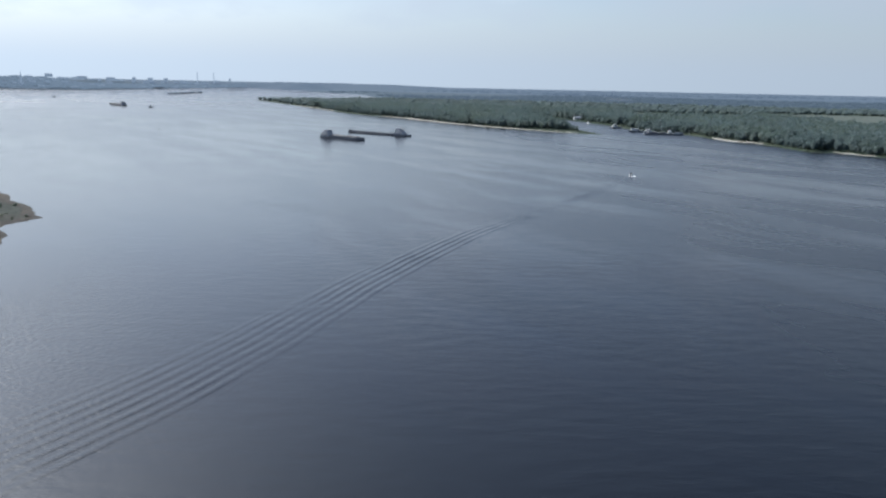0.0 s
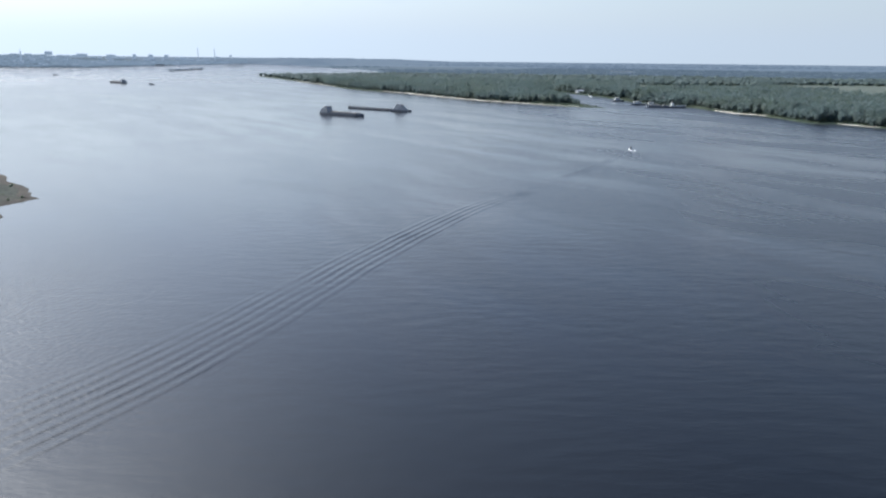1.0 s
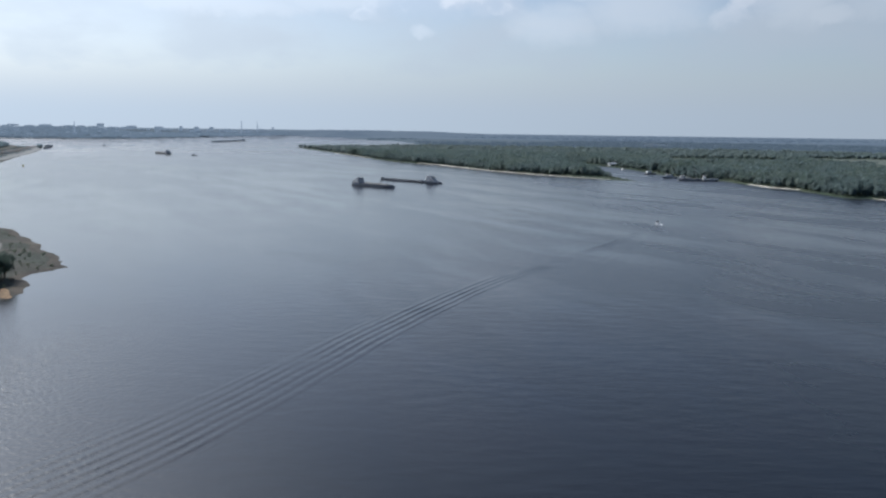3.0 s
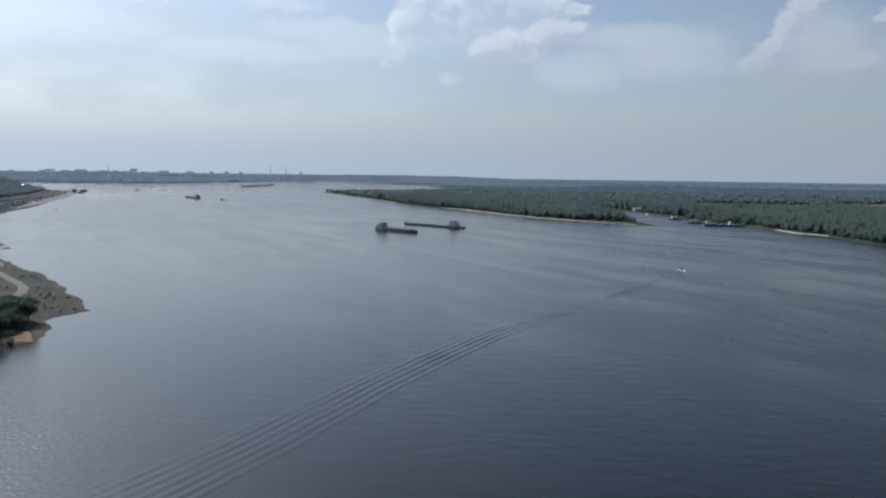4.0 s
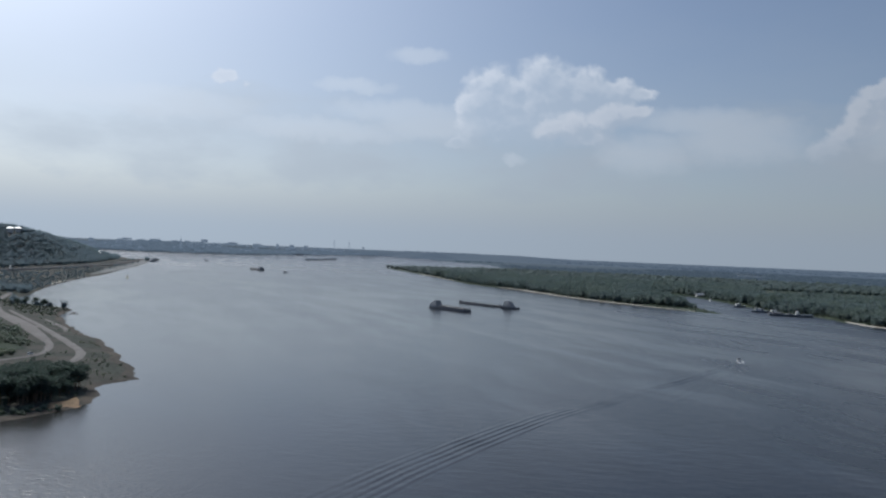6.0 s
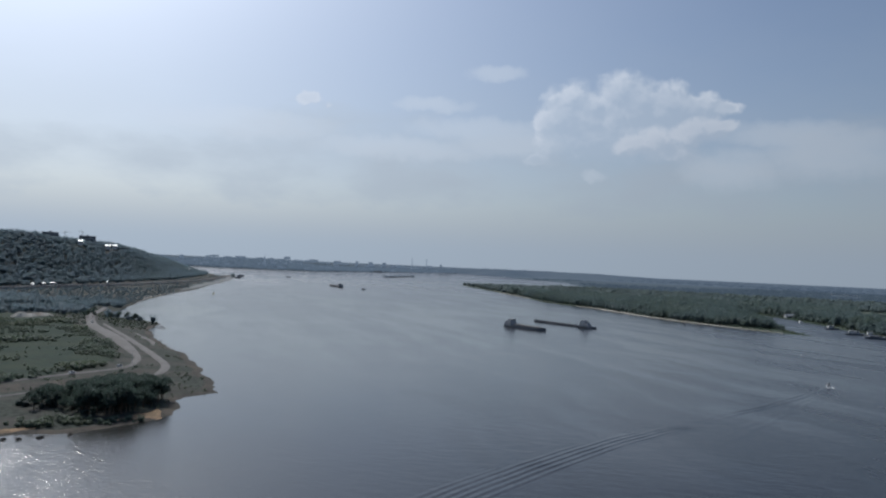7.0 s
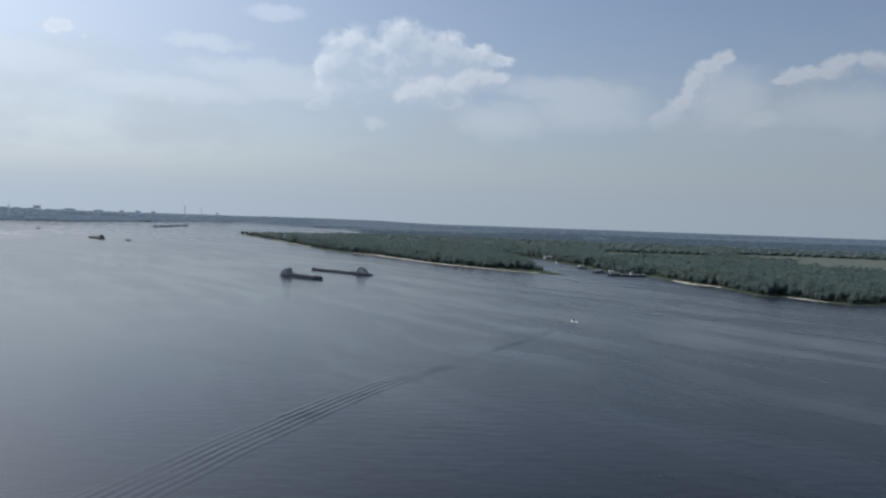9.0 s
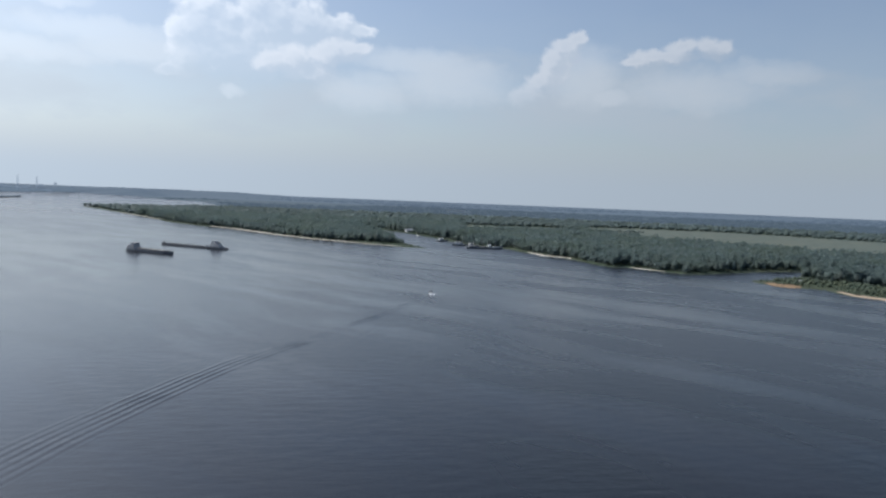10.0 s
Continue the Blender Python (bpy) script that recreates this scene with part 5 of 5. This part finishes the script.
part("heap", mound(0, 0, 26, 11, 0, 4.2, 91, 20, 6), SAND, heap)
part("heap", mound(-16, 3, 13, 9, 0, 5.2, 92, 14, 6), SAND, heap)

# stranded stones and snags by the water
for n, (x, y) in enumerate(((-213, 243), (-208, 249), (-218, 240), (-202, 258), (-470, 672), (-462, 660), (-392, 560), (-384, 551))):
    s = tagged(new("driftwood" if n > 3 else "boulder", None), "dark waterlogged log lying in the shallows" if n > 3 else "dark stone lying at the water's edge", "driftwood" if n > 3 else "stone", "shore debris")
    s.matrix_world = pose(x, y, -0.1, 0, 0, 37 * n)
    if n > 3:
        part("log", rods(((-5, 0, 0.1), (5, 0.5, 0.35), 0.35, 0.18), ((1, 0, 0.2), (3, 2.2, 0.6), 0.14, 0.06)), BARK, s)
    else:
        part("stone", mound(0, 0, 1.8, 1.2, -0.2, 1.2, 95 + n, 9, 4), MUD, s)


def apartment_block(name, at, z, turn, length, width, storeys, mat, label, group="", glazed=True, pitched=False):
    """A flat-roofed block with rows of windows, a parapet and stair heads."""
    place = far(np.array([(at[0], at[1], z)]))[0]
    real = np.array((at[0], at[1], z)) - EYE
    s = np.linalg.norm(place - EYE) / np.linalg.norm(real)
    b = thing(name, label, "building", group, Matrix.Translation(place) @ Matrix.Rotation(radians(turn), 4, "Z") @ Matrix.Scale(s, 4))
    tall = 3.0 * storeys
    wall = part("wall", boxes((-length / 2, length / 2, -width / 2, width / 2, -6, tall)), mat, b)
    if pitched:
        bm = bmesh.new()
        ends = [[bm.verts.new((e * (length / 2 + 0.4), y, z_)) for y, z_ in ((-width / 2 - 0.4, tall - 0.1), (0, tall + width * 0.182), (width / 2 + 0.4, tall - 0.1))] for e in (-1, 1)]
        bm.faces.new((ends[0][0], ends[1][0], ends[1][1], ends[0][1]))
        bm.faces.new((ends[0][1], ends[1][1], ends[1][2], ends[0][2]))
        bm.faces.new(ends[0])
        bm.faces.new(ends[1][::-1])
        bm.faces.new((ends[0][2], ends[1][2], ends[1][0], ends[0][0]))
        part("roof", bm, SHEETROOF, b, "shiny pitched sheet-metal roof")
    else:
        part("roof", boxes((-length / 2 - 0.3, length / 2 + 0.3, -width / 2 - 0.3, width / 2 + 0.3, tall, tall + 0.7), (-3, 3, -2.5, 2.5, tall + 0.7, tall + 3.2)), DISTANT_ROOF if mat == DISTANT_TOWN else ROOF, b)
    for k in range(storeys if glazed else 0):
        part("window_band", boxes((-length / 2 + 1, length / 2 - 1, -width / 2 - 0.06, -width / 2 + 0.02, 3 * k + 0.9, 3 * k + 2.3)), DISTANT_ROOF if mat == DISTANT_TOWN else PANE, wall, "dark band of windows")
    return b


# houses and tower cranes on the crest
apartment_block("apartment_block", (-1435, 1500), 104, 44, 38, 16, 5, GREYPAINT, "grey flat-roofed block of flats above the wooded slope", group="houses on the crest")
apartment_block("apartment_block", (-1489, 1686), 99, 42, 42, 16, 6, GREYPAINT, "grey block of flats at the edge of the slope", group="houses on the crest")
apartment_block("apartment_block", (-1500, 1380), 106, 44, 46, 16, 4, CONCRETE, "pale block of flats half hidden by trees on the crest", group="houses on the crest")
apartment_block("house", (-1439, 1709), 88, 40, 14, 9, 2, WHITE, "white house at the top of the slope", group="houses on the crest", pitched=True)
apartment_block("house", (-1457, 1757), 89, 40, 12, 9, 2, WHITE, "small white house among trees on the crest", group="houses on the crest", pitched=True)
apartment_block("house", (-1407, 1572), 96, 42, 12, 9, 2, WHITE, "white-walled house high on the slope", group="houses on the crest", pitched=True)
apartment_block("house", (-1638, 2360), on_left(-1638, 2360, 4.0), 35, 14, 9, 2, WHITE, "white house among trees at the low end of the slope", group="houses on the crest", pitched=True)
# kiosks added by the road so their tilted sheet roofs throw sun glints
for x, y, l, lab in ((-1096, 1119, 4, "small white kiosk beside the embankment road"), (-1107, 1156, 3, "white kiosk at the foot of the slope"), (-1103, 1174, 8, "low white pavilion beside the embankment road"), (-1128, 1352, 3, "tiny white kiosk under the trees")):
    apartment_block("kiosk", (x, y), on_left(x, y, 5.0), 46, l, 3, 1, WHITE, lab, group="roadside kiosks", pitched=True)
for az_, dd, hh, ll in ((37.3, 6300, 60, 80), (35.7, 6250, 66, 34)):
    q = polar(az_, dd)
    apartment_block("apartment_block", (q[0], q[1]), hh - 4, az_, ll, 16, 5, DISTANT_TOWN, "hazy block of flats on the far ridge", group="far city blocks")
for x, y, z, a, size in ((-1456, 1570, 102, 30, 0.6), (-1478, 1653, 100, 160, 0.8)):
    c = thing("tower_crane", "slender tower crane standing behind the crest", "tower crane", "tower cranes", pose(x, y, z, 0, 0, a) @ Matrix.Scale(size, 4))
    part("mast", rods(*[((i, j, 0), (i, j, 34), 0.22) for i in (-0.9, 0.9) for j in (-0.9, 0.9)], *[((-0.9, -0.9, k), (0.9, 0.9, k + 3), 0.14) for k in range(0, 33, 3)], sides=5), STEEL, c)
    part("jib", rods(((-9, 0, 34), (28, 0, 34), 0.35), ((-9, 0, 35.6), (24, 0, 35.6), 0.2), *[((k, 0, 34), (k + 2, 0, 35.6), 0.12) for k in range(-8, 24, 4)], sides=5), STEEL, c)
    part("counterweight", boxes((-9.5, -6.5, -0.8, 0.8, 31.8, 34)), CONCRETE, c)
    part("cab", boxes((0.9, 2.6, -0.8, 0.8, 31.5, 33.6), bevel=0.1), WHITE, c)
    part("apex", rods(((0, 0, 34), (0, 0, 40), 0.5, 0.15), ((0, 0, 40), (24, 0, 35.6), 0.07), ((0, 0, 40), (-9, 0, 35.6), 0.07), sides=5), STEEL, c)

# quay at the end of the embankment
for n, (x, y, l, k, lab) in enumerate(((-1540, 2560, 26, 2, "grey quay warehouse at the tip of the embankment"), (-1500, 2490, 16, 2, "pale shed on the quay"), (-1440, 2380, 20, 1, "white pavilion on the embankment"))):
    apartment_block("quay_building", (x, y), on_left(x, y, 0.0), 32, l, 12, k, (CONCRETE, WHITE, WHITE)[n], lab, group="quay buildings")
p = np.array([(-1588 + 120 * f + rng.uniform(-14, 14), 2600 - 190 * f + rng.uniform(-14, 14)) for f in np.linspace(0, 1, 46)])
p = p[inside(p, left_ring) & (gap_to(p, left_line) > 6)]
woods("trees", np.column_stack([p, left_height(p)]), rng.uniform(7, 13, len(p)), HAZED_HILLWOODS, "row of trees on the quay", 1, 5, 41, 0.36)

# ---------------------------------------------------------------- right bank
for n in range(5):
    q = polar(-27.9 - 0.63 * n, 1810 - 12 * n)
    h_ = thing("greenhouse", "long low white shed at the edge of the field", "shed", "white sheds", pose(q[0], q[1], 3.0, 0, 0, -29))
    part("wall", boxes((-8, 8, -4, 4, -1, 3.2)), WHITE, h_)
    part("roof", boxes((-8.4, 8.4, -4.4, 4.4, 3.2, 3.6), (-8, 8, -2.4, 2.4, 3.6, 4.4)), WHITE, h_)
    part("door", boxes((-1.2, 1.2, -4.06, -3.98, -0.6, 2.4)), HAZED_BLACK, h_)
van = thing("camper_van", "white camper van parked on the sand spit", "van", "", pose(604, 741, 2.4, 0, 0, 30))
part("body", boxes((-2.8, 2.8, -1.1, 1.1, 0.5, 2.7), bevel=0.15), WHITE, van)
part("windscreen", boxes((2.74, 2.84, -0.9, 0.9, 1.5, 2.4)), PANE, van)
for x in (-1.7, 1.8):
    for y in (-1.05, 1.05):
        part("wheel", rods(((x, y - 0.1, 0.35), (x, y + 0.1, 0.35), 0.36), sides=12), RUBBER, van)
p = scatter(rng, -33, -48, 660, 1060, 7)
keep = inside(p, right_ring) & (gap_to(p, right_line) > 22) & (gap_to(p, np.array([(561, 768), (570, 720), (600, 690), (600, 611), (690, 400)])) < 75)
p = p[keep]
woods("bushes", np.column_stack([p, right_height(p)]), rng.uniform(2, 6.5, len(p)), SCRUB, "green willow bushes on the low sand spit", 2, 3, 42, 0.4)
q = polar(-12.5, 4300, 6)
apartment_block("warehouse", (q[0], q[1]), 14, -12, 120, 40, 2, WHITE, "long white warehouse far out on the plain", glazed=False)
q = polar(1.5, 2500, 6)
apartment_block("house", (q[0], q[1]), 8, 0, 16, 10, 2, WHITE, "white house among the trees of the island")


# ---------------------------------------------------------------- far city
CITY_HILL = [(44, 6700), (40, 6200), (36, 5700), (32.8, 5448), (29.5, 5392), (26, 5353), (22.3, 6307), (18.4, 7700), (16.0, 8900)]


def city_shore(az_):
    t = np.array(CITY_HILL)[::-1]
    return float(np.interp(az_, t[:, 0], t[:, 1]))


rng = np.random.default_rng(77)
p = []
for az_ in np.arange(15.2, 44, 0.1):
    for k in range(7):
        d0 = city_shore(az_) + 40 + 90 * k + rng.uniform(-40, 40)
        p.append(polar(az_ + rng.uniform(-0.03, 0.03), d0)[:2])
p = np.array(p)
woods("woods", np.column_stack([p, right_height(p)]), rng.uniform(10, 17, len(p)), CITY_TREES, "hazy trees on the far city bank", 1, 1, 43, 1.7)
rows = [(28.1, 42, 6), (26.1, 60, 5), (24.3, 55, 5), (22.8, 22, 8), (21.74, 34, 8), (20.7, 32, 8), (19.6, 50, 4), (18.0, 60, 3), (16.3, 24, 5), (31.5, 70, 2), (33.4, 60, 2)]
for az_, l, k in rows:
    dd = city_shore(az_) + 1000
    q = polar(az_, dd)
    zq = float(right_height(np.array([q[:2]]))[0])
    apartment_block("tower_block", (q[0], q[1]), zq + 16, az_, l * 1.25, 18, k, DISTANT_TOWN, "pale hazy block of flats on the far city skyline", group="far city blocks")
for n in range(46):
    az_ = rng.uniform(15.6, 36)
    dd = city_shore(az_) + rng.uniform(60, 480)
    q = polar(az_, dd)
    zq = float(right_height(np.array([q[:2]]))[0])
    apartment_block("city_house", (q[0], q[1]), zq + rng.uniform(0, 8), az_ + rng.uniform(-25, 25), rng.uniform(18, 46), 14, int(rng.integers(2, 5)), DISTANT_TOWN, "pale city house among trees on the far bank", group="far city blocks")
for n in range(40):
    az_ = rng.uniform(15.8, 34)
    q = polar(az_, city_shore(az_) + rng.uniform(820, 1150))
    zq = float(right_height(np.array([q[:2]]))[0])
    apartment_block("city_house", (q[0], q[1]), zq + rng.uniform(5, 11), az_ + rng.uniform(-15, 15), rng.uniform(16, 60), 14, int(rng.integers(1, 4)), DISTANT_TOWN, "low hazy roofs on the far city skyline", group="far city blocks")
q = polar(21.5, city_shore(21.5) + 40)
apartment_block("quay_building", (q[0], q[1]), 3, 21, 150, 20, 3, WHITE, "long white hall on the far quay")
for az_, tall in ((18.55, 118), (17.42, 118)):
    q = polar(az_, city_shore(az_) + 500)
    at_ = far(np.array([(q[0], q[1], 40)]))[0]
    s = np.linalg.norm(at_ - EYE) / np.linalg.norm(np.array((q[0], q[1], 40)) - EYE)
    st = thing("chimney", "tall thin factory chimney in the far city", "chimney", "far chimneys", Matrix.Translation(at_) @ Matrix.Scale(s, 4))
    part("shaft", rods(((0, 0, 0), (0, 0, tall), 4.6, 2.8), sides=12), DISTANT_TOWN, st)
    part("rim", rods(((0, 0, tall), (0, 0, tall + 2), 3.2), sides=12), BRICKS, st)
q = polar(29.75, city_shore(29.75) + 200)
at_ = far(np.array([(q[0], q[1], 20)]))[0]
s = np.linalg.norm(at_ - EYE) / np.linalg.norm(np.array((q[0], q[1], 20)) - EYE)
church = thing("church", "church with a pointed spire on the far bank", "church", "", Matrix.Translation(at_) @ Matrix.Scale(s, 4))
part("nave", boxes((-16, 16, -9, 9, 0, 20), bevel=0.4), DISTANT_TOWN, church)
part("tower", boxes((-5, 5, -5, 5, 0, 52), bevel=0.4), DISTANT_TOWN, church)
part("spire", rods(((0, 0, 52), (0, 0, 92), 5.5, 0.3)), DISTANT_TOWN, church)

# low wooded islets off the city
for name_, pts, hh in (("islet", [(20.7, 4180), (19.9, 4330), (19.2, 4560), (18.3, 4900)], 10), ("islet", [(16.9, 6200), (16.2, 6300), (15.4, 6350)], 5)):
    c = spline([polar(a, d)[:2] for a, d in pts], 40)
    wide = 34 * np.sin(np.linspace(0.15, math.pi - 0.15, len(c)))
    n = len(c)
    ring_ = np.vstack([np.column_stack([c[:, 0] - wide, c[:, 1], np.full(n, -0.3)]), np.column_stack([c[:, 0] - 0.4 * wide, c[:, 1], np.full(n, 1.8)]), np.column_stack([c[:, 0] + 0.4 * wide, c[:, 1], np.full(n, 1.8)]), np.column_stack([c[:, 0] + wide, c[:, 1], np.full(n, -0.3)])])
    quads = [(j * n + i, j * n + i + 1, (j + 1) * n + i + 1, (j + 1) * n + i) for j in range(3) for i in range(n - 1)]
    structure("islet", far(ring_), quads, MUD, "low sandy islet in the far river", "islet")
    spots = [(c[i, 0] + rng.uniform(-0.4, 0.4) * wide[i], c[i, 1] + rng.uniform(-20, 20), 1.2) for i in range(1, n - 1) for _ in range(3)]
    woods("bushes", np.array(spots), rng.uniform(0.6, 1.2, len(spots)) * hh, DISTANT_WOODS, "low dark bushes on a far islet", 1, 4, 44, 0.8)
